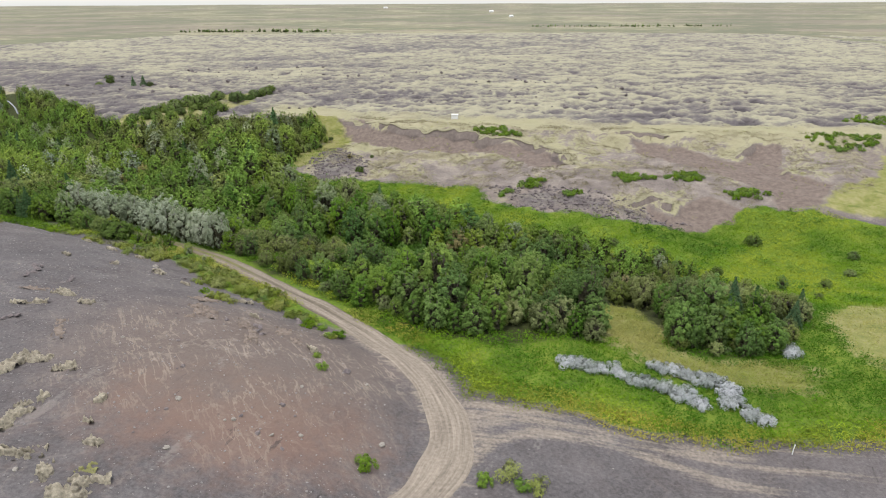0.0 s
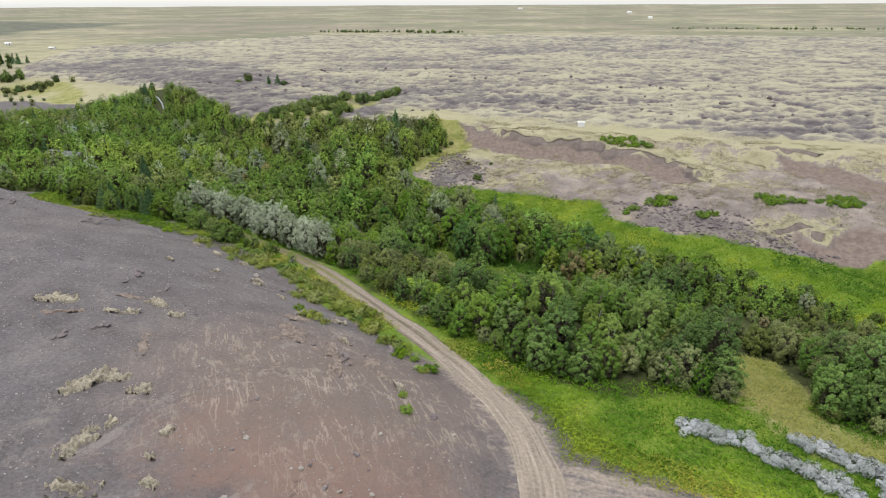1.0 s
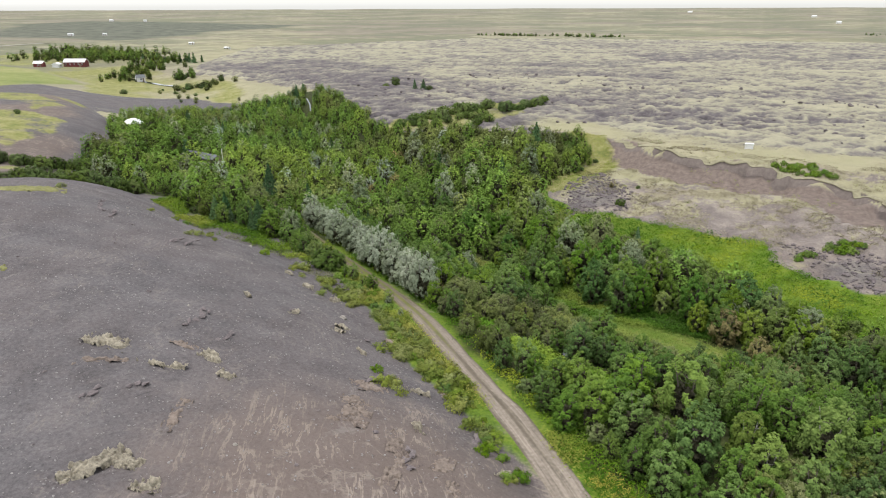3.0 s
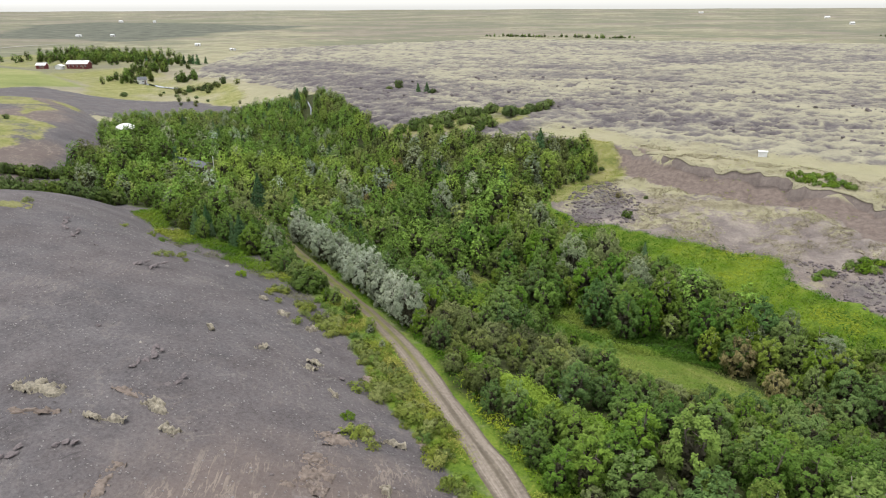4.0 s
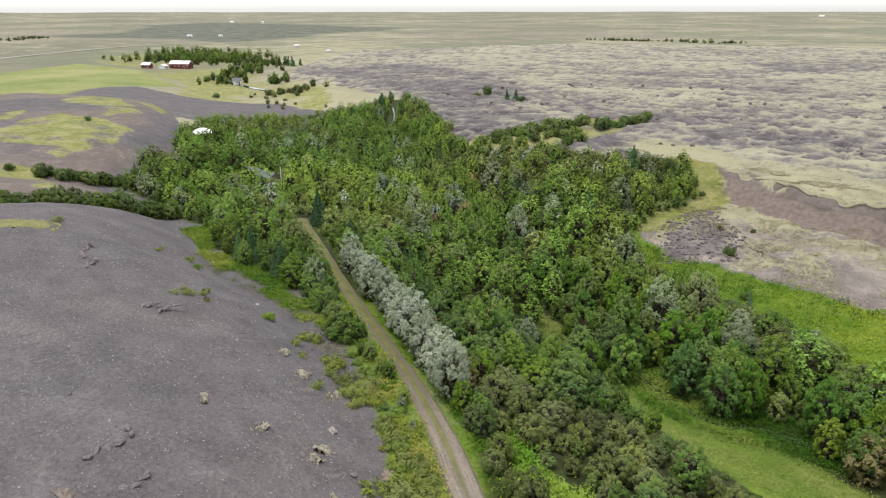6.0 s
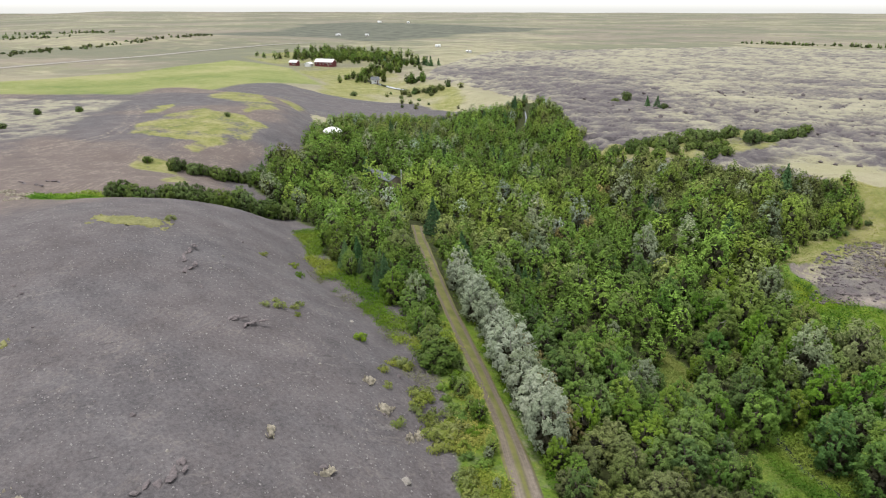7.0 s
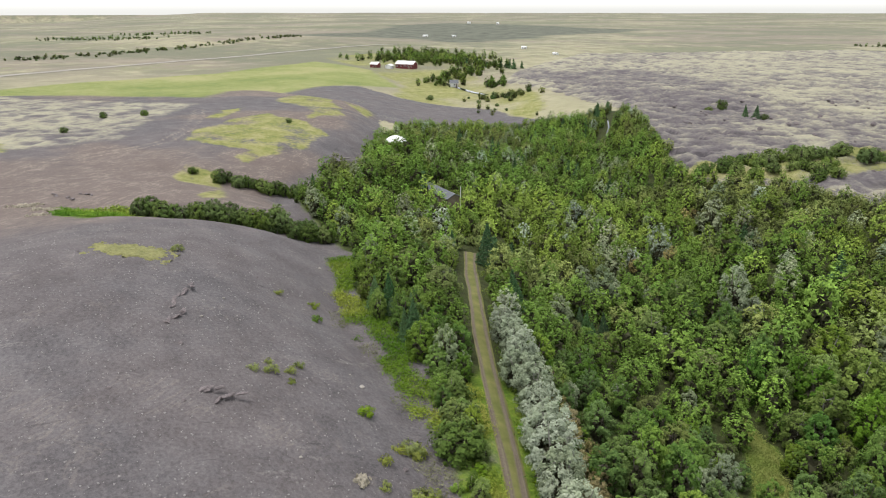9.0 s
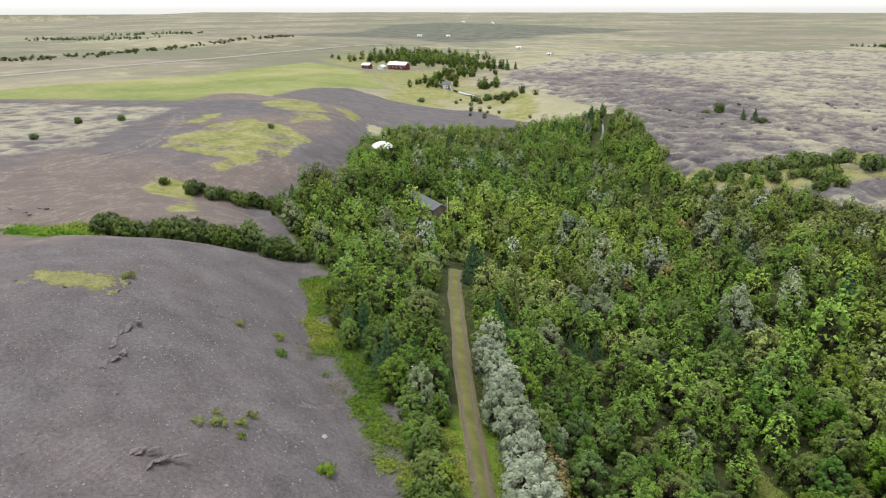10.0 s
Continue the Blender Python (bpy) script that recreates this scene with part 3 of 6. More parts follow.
def lumps(x, y, lava, sand):
    """Relief that is too small for the lie of the land."""
    h = 0.22 * (fbm(x, y, 6, 3) - 0.5) + 0.5 * (fbm(x, y, 28, 11) - 0.5)
    ridge = knobs(x, y)
    h = h + lava * (3.4 - 2.7 * sm(-150, -185, x) * sm(200, 175, y)) * (ridge - 0.5)
    h = h + sand * (1.3 * (fbm(x, y, 9, 31) - 0.5) + 1.3 * (fbm(x, y, 4, 37) - 0.5) + 0.9 * (scoop(x, y) - 0.5))
    deep, brink = pans(x, y)
    h = h - 1.5 * sm(-1.3, 2.0, deep) * np.exp(-((brink / 9) ** 2)) * sm(110, 135, y)
    h = h + 1.5 * (fbm(x, y, 5, 47) - 0.5) * sm(150, 170, y) * sm(330, 300, y) * sm(-70, -45, x)
    far = np.hypot(x, y)
    return h + sm(900, 2500, far) * 7 * (fbm(x, y, 420, 41) - 0.5)


def zones(x, y):
    edge = 3.0 * (fbm(x, y, 9, 51) - 0.5) + 2.4 * (fbm(x, y, 3, 53, 2) - 0.5)
    far = np.hypot(x + 20, y - 40)
    soft = 1.4
    inn = lambda poly, s=soft: sm(-s, s, inside(x, y, poly) + edge)  # noqa: E731
    mound = sm(-1, 1, inside(x, y, MOUND) + 0.4 * edge)
    green = np.maximum(inn(GREEN), inn(WOOD, 3))
    dtrack, _ = to_line(x, y, TRACK)
    verge = sm(6.5, 4.5, dtrack + edge * 0.6) * sm(64, 74, y) * (0.45 + 0.5 * fbm(x, y, 5, 61))
    green = np.maximum(green, verge) * (1 - mound)
    lava = np.maximum(inn(LAVA, 3), inn(LICHEN, 6) * 0.6)
    lava = np.maximum(lava, np.max([inn(p, 4) for p in RUBBLE], axis=0) * 0.62)
    slope = sm(120, 150, y) * sm(300, 240, y) * (1 - green) * sm(-70, -45, x) * sm(3, -3, inside(x, y, LAVA))
    deep, brink = pans(x, y)
    deep = np.where(y > 125, deep, -9)
    sand = np.maximum(sm(-1.0, 1.4, deep), slope * (0.05 + 0.5 * fbm(x, y, 12, 39)))
    plat = rim_of(x, y)
    dry = np.maximum(slope * (-0.08 + 0.62 * fbm(x, y, 4.5, 31) + 0.5 * (fbm(x, y, 16, 35) - 0.5) + 0.42 * sm(165, 200, y) + 0.35 * sm(8, 1, brink) * (deep < 0)), sm(150, 260, far) * (1 - mound) * (1 - sm(120, 150, y) * sm(300, 240, y) * sm(-70, -45, x) * sm(3, -3, inside(x, y, LAVA))))
    rim = sm(-1, 1, plat) * sm(36, 12, plat) * sm(-90, -50, x) * (0.45 + 0.75 * fbm(x, y, 22, 77))
    spit = inn(SPIT_GRASS, 2)
    tuft_spit = spit * (0.35 + 0.6 * fbm(x, y, 6, 97))
    dry = np.maximum(dry, rim) * (1 - inn(TONGUE, 3)) * (1 - sm(-0.6, 0.8, deep) * (0.55 + 0.45 * sm(16, 4, brink)))
    lava = lava * (1 - 0.85 * rim)
    south = sm(60, 35, y + 0.1 * x)
    dry = dry * (1 - south * sm(400, 200, far))
    tuft = np.maximum(np.max([inn(p, 3) for p in YELLOW], axis=0), np.maximum(inn(CLEARING, 2), inn(GLADE, 1)) * (0.12 + 0.5 * fbm(x, y, 5, 87)))
    tops = np.max([sm(-1.5, 1.5, inside(x + 5 * (fbm(x, y, 7, 93) - 0.5), y + 5 * (fbm(x, y, 7, 95) - 0.5), p)) for p in TOP_GRASS], axis=0) * (0.2 + 0.86 * fbm(x, y, 6, 91))
    green = np.maximum(green, inn(HEAD_GRASS, 2))
    cinder = np.maximum(inn(TONGUE, 3), inn(NORTH_CINDER, 4) * (0.55 + 0.7 * fbm(x, y, 14, 103)))
    tuft = np.maximum(np.maximum(tuft, tuft_spit), inn(FARM_LEA, 6) * (0.2 + 0.75 * fbm(x, y, 26, 99)) * (1 - np.clip(cinder, 0, 1)))
    tuft = np.maximum(tuft, tops)
    dry = dry * (1 - np.clip(cinder, 0, 1))
    field = inn(HAYFIELD, 8)
    # rills washed down the mound, and worn ground at the junction
    m = inside(x, y, MOUND)
    rill = sm(0.5, 0.66, fbm(x, y, 7, 101)) * sm(1, 5, m) * sm(-85, -60, x) * 0.6
    rill = np.maximum(rill, sm(4, 0.5, np.abs(m - 1)) * (0.3 + 0.35 * fbm(x, y, 4, 111)) * (m > -2))
    rill = np.maximum(rill, np.exp(-(((x + 14) / 11) ** 2) - ((y - 63) / 10) ** 2))
    lines = np.min([to_line(x, y, p)[0] for p in RUTS], axis=0)
    dirt = sm(1.5, 0.2, lines) * (0.2 + 0.65 * fbm(x, y, 6, 121)) * sm(60, 6, x)
    wheel = np.abs(to_line(x, y, WHEELS)[0] - 1.3)
    dirt = np.maximum(dirt, sm(1.3, 0.3, wheel) * (0.22 + 0.35 * fbm(x, y, 9, 127)))
    dirt = np.maximum(dirt, sm(3.2, 1.2, dtrack) * (0.3 + 0.6 * fbm(x, y, 5, 123)))
    dirt = np.maximum(dirt, 0.85 * sm(8, 4, to_line(x, y, ROAD)[0]))
    dirt = np.maximum(dirt, np.exp(-(((x - 1.5) / 3.2) ** 2) - ((y - 52) / 4.5) ** 2) * 0.75)
    lump = knobs(x, y) * 1.75 - 0.62
    rubble = np.max([inn(p) for p in RUBBLE], axis=0)
    lump = lump * (1 - rubble) + rubble * (0.05 + 0.5 * fbm(x, y, 5, 145))
    rust = np.exp(-(((x + 17) / 14) ** 2) - ((y - 46) / 9) ** 2) * (0.3 + 0.9 * fbm(x, y, 5, 131))
    bare = np.maximum(inn(CONE, 10), 0.55 * sm(0.55, 0.7, fbm(x, y, 60, 141)) * inn(LAVA, 6))
    lump = lump - 0.04 * inn(LICHEN, 6) - 0.6 * inn(SPIT_BARE, 2)
    lump = lump - 0.4 * bare * inn(LAVA, 3)
    # mask of that band: soil and painted shadow close below a brink
    soil = sm(-1.2, 0.6, deep) * sm(3.2, 0.4, brink) * (0.2 + 1.0 * fbm(x, y, 13, 175))
    # third mask: wood floor coloured as shade, left out of the glades
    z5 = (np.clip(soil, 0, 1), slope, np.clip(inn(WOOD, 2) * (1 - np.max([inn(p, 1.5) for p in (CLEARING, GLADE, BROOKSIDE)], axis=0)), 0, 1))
    z4 = (np.clip(rust, 0, 1), sm(-70, 70, inside(x, y, PLANTATION) + 160 * (fbm(x, y, 170, 151) - 0.5)) * 0.9, np.clip(m * 0 + sm(-14, 0, y - 40 + 0 * x) * np.exp(-(((x + 18) / 17) ** 2) - ((y - 58) / 15) ** 2) + 0.9 * sm(-95, -135, x) * sm(0.35, 0.65, fbm(x, y, 34, 161)) * sm(-2, 6, m), 0, 1))
    z3 = (np.clip(dirt, 0, 1), np.clip(rill, 0, 1), np.clip(lump, 0, 1))
    return (green, np.clip(dry, 0, 1), lava), (np.clip(sand, 0, 1), field, np.clip(tuft, 0, 1)), z3, slope, z4, z5


def ground_exact(x, y):
    (_, _, lava), (sand, _, _), _, slope, *_ = zones(x, y)
    return height(x, y) + lumps(x, y, np.maximum(lava, slope * 0.35), np.maximum(sand, slope * 0.8))


# the near land as a grid of heights, to set things down on
GX, GY = np.arange(-262, 152, 0.8), np.arange(30, 322, 0.8)
_gx, _gy = np.meshgrid(GX, GY, indexing="ij")
HEIGHTS = ground_exact(_gx.ravel(), _gy.ravel()).reshape(_gx.shape)


def ground_z(x, y):
    x, y = np.atleast_1d(np.asarray(x, float)), np.atleast_1d(np.asarray(y, float))
    if x.min() < -261 or x.max() > 150 or y.min() < 31 or y.max() > 320:
        return ground_exact(x, y)
    u, v = (x - GX[0]) / 0.8, (y - GY[0]) / 0.8
    i, j = u.astype(int), v.astype(int)
    u, v = u - i, v - j
    return (HEIGHTS[i, j] * (1 - u) + HEIGHTS[i + 1, j] * u) * (1 - v) + (HEIGHTS[i, j + 1] * (1 - u) + HEIGHTS[i + 1, j + 1] * u) * v


def mesh_from(name, verts, faces_loops, sides, mat, smooth=True):
    """A mesh from arrays: all its faces have the same number of sides."""
    me = bpy.data.meshes.new(name)
    n = len(faces_loops) // sides
    me.vertices.add(len(verts))
    me.vertices.foreach_set("co", np.asarray(verts, np.float32).ravel())
    me.loops.add(len(faces_loops))
    me.loops.foreach_set("vertex_index", np.asarray(faces_loops, np.int32))
    me.polygons.add(n)
    me.polygons.foreach_set("loop_start", np.arange(n, dtype=np.int32) * sides)
    me.polygons.foreach_set("use_smooth", np.full(n, smooth))
    me.update(calc_edges=True)
    me.validate()
    me.materials.append(mat)
    return me


def colours(me, name, r, g, b):
    layer = me.color_attributes.new(name, "FLOAT_COLOR", "POINT")
    data = np.ones((len(me.vertices), 4), np.float32)
    data[:, 0], data[:, 1], data[:, 2] = r, g, b
    layer.data.foreach_set("color", data.ravel())


def build_ground():
    """One sheet to the horizon: rings round a place behind the walk, close-set where the land is near."""
    radii = [0.0, 0.05]
    while radii[-1] < 4950:
        r = radii[-1]
        radii.append(r + (4.0 if r < 24 else max(0.6, 0.0046 * r) if r < 520 else 0.0075 * r if r < 900 else 0.02 * r))
    radii[-1] = 4980
    radii = np.array(radii[1:])
    turns = np.radians(np.concatenate([np.arange(-46, 100, 0.23), np.arange(100, 314, 3.0)]))
    n, k = len(turns), len(radii)
    rr, tt = np.meshgrid(radii, turns, indexing="ij")
    x, y = (10 - rr * np.sin(tt)).ravel(), (-12 + rr * np.cos(tt)).ravel()
    a, b, c, slope, d4, e5 = zones(x, y)
    z = height(x, y) + lumps(x, y, np.maximum(a[2], slope * 0.35), np.maximum(b[0], slope * 0.8))
    z[(k - 1) * n :] = z[(k - 1) * n :].mean()
    i, j = np.meshgrid(np.arange(k - 1), np.arange(n), indexing="ij")
    j2 = (j + 1) % n
    quads = np.stack([i * n + j, (i + 1) * n + j, (i + 1) * n + j2, i * n + j2], -1).reshape(-1, 4)[:, ::-1]
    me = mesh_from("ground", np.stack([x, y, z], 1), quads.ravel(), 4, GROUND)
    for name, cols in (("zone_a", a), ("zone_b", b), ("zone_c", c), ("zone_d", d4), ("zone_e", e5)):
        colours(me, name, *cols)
    ob = new("ground", me)
    tagged(ob, "cinder gravel mounds, lush green hollow and mossy lava plain", "ground", kind="structure")
    return ob


ground = build_ground()

# ---- trees and shrubs ----
rng = np.random.default_rng(7)


def thing(name, label, category, group="", at=(0, 0, 0)):
    ob = new(name)
    ob.empty_display_size = 0.2
    ob.location = at
    return tagged(ob, label, category, group)


def part_mesh(name, me, parent, label=""):
    ob = new(name, me)
    ob.parent = parent
    if label:
        tagged(ob, label)
    return ob


def tube(path, radii, sides=6):
    """Rings of vertices round a bent line; returns vertices and quads."""
    path = np.asarray(path, float)
    verts, quads = [], []
    for k, (p, r) in enumerate(zip(path, radii)):
        d = path[min(k + 1, len(path) - 1)] - path[max(k - 1, 0)]
        d = d / (np.linalg.norm(d) + 1e-9)
        u = np.cross(d, (0.3, 1, 0.1))
        u /= np.linalg.norm(u)
        v = np.cross(d, u)
        for s in range(sides):
            a = 2 * math.pi * s / sides
            verts.append(p + r * (math.cos(a) * u + math.sin(a) * v))
        if k:
            for s in range(sides):
                s2 = (s + 1) % sides
                quads.append(((k - 1) * sides + s, (k - 1) * sides + s2, k * sides + s2, k * sides + s))
    return np.array(verts), np.array(quads)


def join(parts):
    verts, quads, n = [], [], 0
    for v, q in parts:
        verts.append(v)
        quads.append(q + n)
        n += len(v)
    return np.concatenate(verts), np.concatenate(quads)


def trunk_mesh(name, h, r, spread, stems, mat, rng):
    parts = []
    for s in range(stems):
        a = 2 * math.pi * (s + rng.random()) / stems
        lean = spread * (0.25 if stems == 1 else 0.55)
        pts = [np.array([0.12 * math.cos(a) * (stems > 1), 0.12 * math.sin(a) * (stems > 1), -0.35])]
        for k in range(1, 6):
            f = k / 5
            pts.append(np.array([lean * f**1.3 * math.cos(a), lean * f**1.3 * math.sin(a), h * 0.85 * f]) + rng.normal(0, 0.05, 3) * f)
        parts.append(tube(pts, [r * (1 - 0.8 * k / 5) for k in range(6)], 7))
        for limb in range(6 if stems == 1 else 3):
            k = rng.integers(1, 5)
            b, th, n = pts[k], rng.random() * 2 * math.pi, spread * rng.uniform(0.4, 0.65)
            end = b + np.array([n * math.cos(th), n * math.sin(th), n * rng.uniform(0.35, 0.8)])
            parts.append(tube([b, b * 0.5 + end * 0.5 + (0, 0, -0.06), end], [r * 0.42, r * 0.26, r * 0.08], 5))
    v, q = join(parts)
    return mesh_from(name, v, q.ravel(), 4, mat)


def leaf_cards(centres, normals, size, rng, slim=0.55, twist=0.7, heart=0.0):
    """One pointed leaf spray at each place."""
    n = len(centres)
    nrm = normals + rng.normal(0, twist, (n, 3))
    nrm /= np.linalg.norm(nrm, axis=1, keepdims=True)
    t = np.cross(nrm, rng.normal(0, 1, (n, 3)))
    t /= np.linalg.norm(t, axis=1, keepdims=True)
    b = np.cross(nrm, t)
    s = size * rng.uniform(0.6, 1.4, (n, 1))
    s[: int(heart * n)] *= 2.4
    c = centres
    verts = np.stack([c - t * s * 0.8, c + t * s + b * s * slim * 0.7 - nrm * s * 0.2, c + t * s * 0.75 - b * s * slim - nrm * s * 0.2], 1).reshape(-1, 3)
    return verts, np.arange(3 * n)


def crown_places(kind, h, r, count, rng):
    """Places and outward directions of the leaf sprays of one crown."""
    if kind == "spruce":
        f = rng.random(count) ** 0.62
        z = 0.06 * h + 0.94 * h * (1 - f)
        tier = 0.72 + 0.28 * np.abs(np.sin(z * 5.2))
        a = rng.random(count) * 2 * math.pi
        lobes = 0.85 + 0.15 * np.sin(a * 7 + z * 2)
        rad = r * f * tier * lobes * rng.uniform(0.55, 1.0, count) ** 0.4
        p = np.stack([rad * np.cos(a), rad * np.sin(a), z - 0.12 * rad], 1)
        n = np.stack([np.cos(a) * 0.7, np.sin(a) * 0.7, np.full(count, 0.75)], 1)
        return p, n
    # a crown of many small upright clumps over an egg-shaped body, with dark gaps between
    clumps, low, point = CROWNS[kind]
    cs, rs = [], []
    for k in range(clumps):
        f = (k + 0.5) / clumps
        wide = min(1.0, 0.72 + f) * max(0.05, 1 - (max(0.0, f - 0.3) / 0.72) ** point) ** 0.8
        a = k * 2.4 + rng.random() * 1.4
        rad = r * wide * rng.uniform(0.3, 1.0) ** 0.5 * 0.94
        cs.append((rad * math.cos(a), rad * math.sin(a), h * (low + (1 - low) * f) * rng.uniform(0.82, 1.0)))
        rs.append(r * rng.uniform(0.6, 1.25) * (0.62 + 0.38 * wide) * 1.02 / clumps**0.4)
    cs, rs = np.array(cs), np.array(rs)
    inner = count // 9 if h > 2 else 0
    pick = rng.choice(clumps, count, p=rs**2 / (rs**2).sum())
    d = rng.normal(0, 1, (count, 3))
    d[:, 2] += 0.6
    d /= np.linalg.norm(d, axis=1, keepdims=True)
    p = cs[pick] + d * rs[pick][:, None] * rng.uniform(0.35, 1.08, (count, 1)) ** 0.5 * np.array([1, 1, 1.25])
    out = p - np.array([0, 0, h * 0.42])
    out /= np.linalg.norm(out, axis=1, keepdims=True) + 1e-6
    n = 0.5 * d + 0.75 * out + np.array([0, 0, 0.25])
    # the heart of the crown, filled with large cards coloured as inner shade
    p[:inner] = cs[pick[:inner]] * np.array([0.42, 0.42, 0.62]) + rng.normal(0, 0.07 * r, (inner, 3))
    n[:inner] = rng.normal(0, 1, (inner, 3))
    p[:, 2] = np.clip(p[:, 2], 0.12, None)
    return p, n


# kind: clumps of the crown, its foot as a share of the height, how blunt its top is
CROWNS = {"willow": (76, 0.05, 4.0), "birch": (84, 0.08, 3.0), "alder": (84, 0.05, 3.4), "silver": (90, 0.1, 3.2), "sage": (90, 0.08, 2.6), "poplar": (130, 0.06, 2.6), "rust": (70, 0.06, 3.6), "low": (50, 0.06, 4.0), "hedge": (64, 0.04, 3.4), "herb": (12, 0.2, 2.4), "pale": (12, 0.3, 2.4), "straw": (8, 0.2, 2.4)}

# kind: height, radius, sprays, size of a spray, trunk, stems, name, words
KINDS = {
    "willow": (3.7, 1.75, 3840, 0.117, 0.1, 4, "willow_tree", "olive green bushy willow tree growing in the damp wood"),
    "birch": (5.0, 1.6, 3840, 0.117, 0.1, 2, "birch_tree", "fresh green leafy birch tree with pale slender stems"),
    "alder": (5.2, 1.7, 3960, 0.122, 0.12, 2, "alder_tree", "dark green dense alder tree leafy down to the ground"),
    "spruce": (5.0, 1.8, 3000, 0.17, 0.1, 1, "spruce_tree", "dark blue-green young spruce tree with a pointed top"),
    "silver": (5.6, 1.95, 4320, 0.117, 0.13, 2, "silver_willow", "silvery grey-leaved willow tree in the row beside the track"),
    "sage": (5.4, 1.8, 3960, 0.117, 0.12, 2, "grey_willow", "grey-green feathery willow tree standing among greener trees"),
    "poplar": (8.0, 2.6, 5600, 0.165, 0.17, 2, "poplar_tree", "tall dark green poplar tree leafy down to the brook"),
    "rust": (3.6, 1.6, 2400, 0.13, 0.09, 4, "rusty_willow", "willow shrub with yellowing rusty brown leaves among green ones"),
    "low": (2.2, 1.7, 1500, 0.16, 0.06, 5, "low_shrub", "low dark green shrub with spreading twigs on open ground"),
    "hedge": (3.1, 1.45, 2400, 0.14, 0.07, 5, "hedge_shrub", "dark green dense shrub in the hedge along the gully"),
    "herb": (0.8, 0.9, 1200, 0.075, 0.02, 5, "herb_bush", "bright green lush leafy herb bush on bare ground"),
    "pale": (0.75, 0.95, 900, 0.08, 0.02, 5, "pale_herb", "silvery white downy herb bush in the green verge"),
    "straw": (0.45, 0.7, 600, 0.065, 0.015, 4, "grass_tussock", "yellow-green tussock of grass on dark gravel"),
}
LEAF["low"] = LEAF["hedge"] = leaf_material("shrub_leaf", (0.055, 0.085, 0.022), (0.095, 0.135, 0.034), (0.15, 0.195, 0.055))
FORMS = {}


def forms(kind, variants=4):
    """Trunk and crown meshes of a kind, in a few shapes."""
    if kind not in FORMS:
        h, r, count, size, tr, stems, name, _ = KINDS[kind]
        out = []
        for v in range(variants):
            g = np.random.default_rng(100 * len(FORMS) + v)
            p, n = crown_places(kind, h, r, count, g)
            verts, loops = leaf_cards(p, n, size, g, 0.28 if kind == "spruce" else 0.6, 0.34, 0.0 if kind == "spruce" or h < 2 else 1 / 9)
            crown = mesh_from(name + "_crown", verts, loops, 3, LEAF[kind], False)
            # inner cards take the shade colour, which darkens gaps between the leaves
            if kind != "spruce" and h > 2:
                crown.materials.append(HEART_SHADE)
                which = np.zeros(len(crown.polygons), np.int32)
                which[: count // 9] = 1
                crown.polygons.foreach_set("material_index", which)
            trunk = trunk_mesh(name + "_trunk", h, tr, r * 0.8, stems, PALE_BARK if kind in ("birch", "silver") else BARK, g)
            out.append((trunk, crown))
        FORMS[kind] = out
    return FORMS[kind]


def plant(kind, x, y, z, scale, group, label=""):
    shape = forms(kind)[int(rng.integers(len(forms(kind))))]
    h, r, count, size, tr, stems, name, words = KINDS[kind]
    ob = thing(name, label or words, "tree" if h > 2.5 else "shrub", group)
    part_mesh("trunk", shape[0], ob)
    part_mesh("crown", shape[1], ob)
    ob.matrix_basis = pose(x, y, z - 0.05, rng.normal(0, 2.5), rng.normal(0, 2.5), rng.random() * 360) @ Matrix.Diagonal((scale * rng.uniform(0.9, 1.12), scale * rng.uniform(0.9, 1.12), scale * rng.uniform(0.88, 1.15), 1))
    return ob


def spots(poly, gap, seed):
    """Jittered places within an outline."""
    g = np.random.default_rng(seed)
    xs, ys = [p[0] for p in poly], [p[1] for p in poly]
    gx, gy = np.meshgrid(np.arange(min(xs) - 2, max(xs) + 2, gap), np.arange(min(ys) - 2, max(ys) + 2, gap))
    gx = gx + (np.arange(gx.shape[0])[:, None] % 2) * gap * 0.5
    x, y = (gx + g.uniform(-0.38, 0.38, gx.shape) * gap).ravel(), (gy + g.uniform(-0.38, 0.38, gx.shape) * gap).ravel()
    keep = inside(x, y, poly) > -0.3
    return x[keep], y[keep]


POPLARS = [(-67.5, 164, 0.8), (-62, 161, 0.75), (-56, 158.4, 0.9), (-48.5, 155.4, 0.85), (-44, 155, 0.8), (-40.6, 153, 0.95), (-33, 149.3, 0.9), (-27.3, 147.3, 0.95), (-22, 139.8, 1.05), (-29.5, 141, 0.95), (-17.5, 139, 0.95), (-12.6, 135.5, 0.9), (-25, 134.5, 0.85), (-17.5, 128.8, 0.95), (-13.5, 129.5, 0.85), (-10.2, 128.5, 0.95), (-2.1, 128, 1.0), (1, 129.5, 0.85), (5.2, 131, 1.0), (-6, 146, 0.75), (-17, 148, 0.8), (-11, 150.6, 0.75), (-36, 143.5, 0.8), (-47, 149, 0.75)]
cx, cy = spots(WOOD, 1.7, 5)
dtrack = to_line(cx, cy, TRACK)[0]
HUTS = [(-172, 187), (-134, 168), (-131, 167.2), (-128, 166.5), (-125, 165.8), (-122, 165)]
STREAM = [(-27, 141), (-24.4, 132.6), (-20, 127.2), (-15, 124.4), (-12.4, 123.6), (-8, 126.6), (-3, 126), (1, 126)]
SILVER_ROW = [(-33.5, 99.5), (-41, 106), (-51, 114.5), (-60, 121), (-69, 128)]
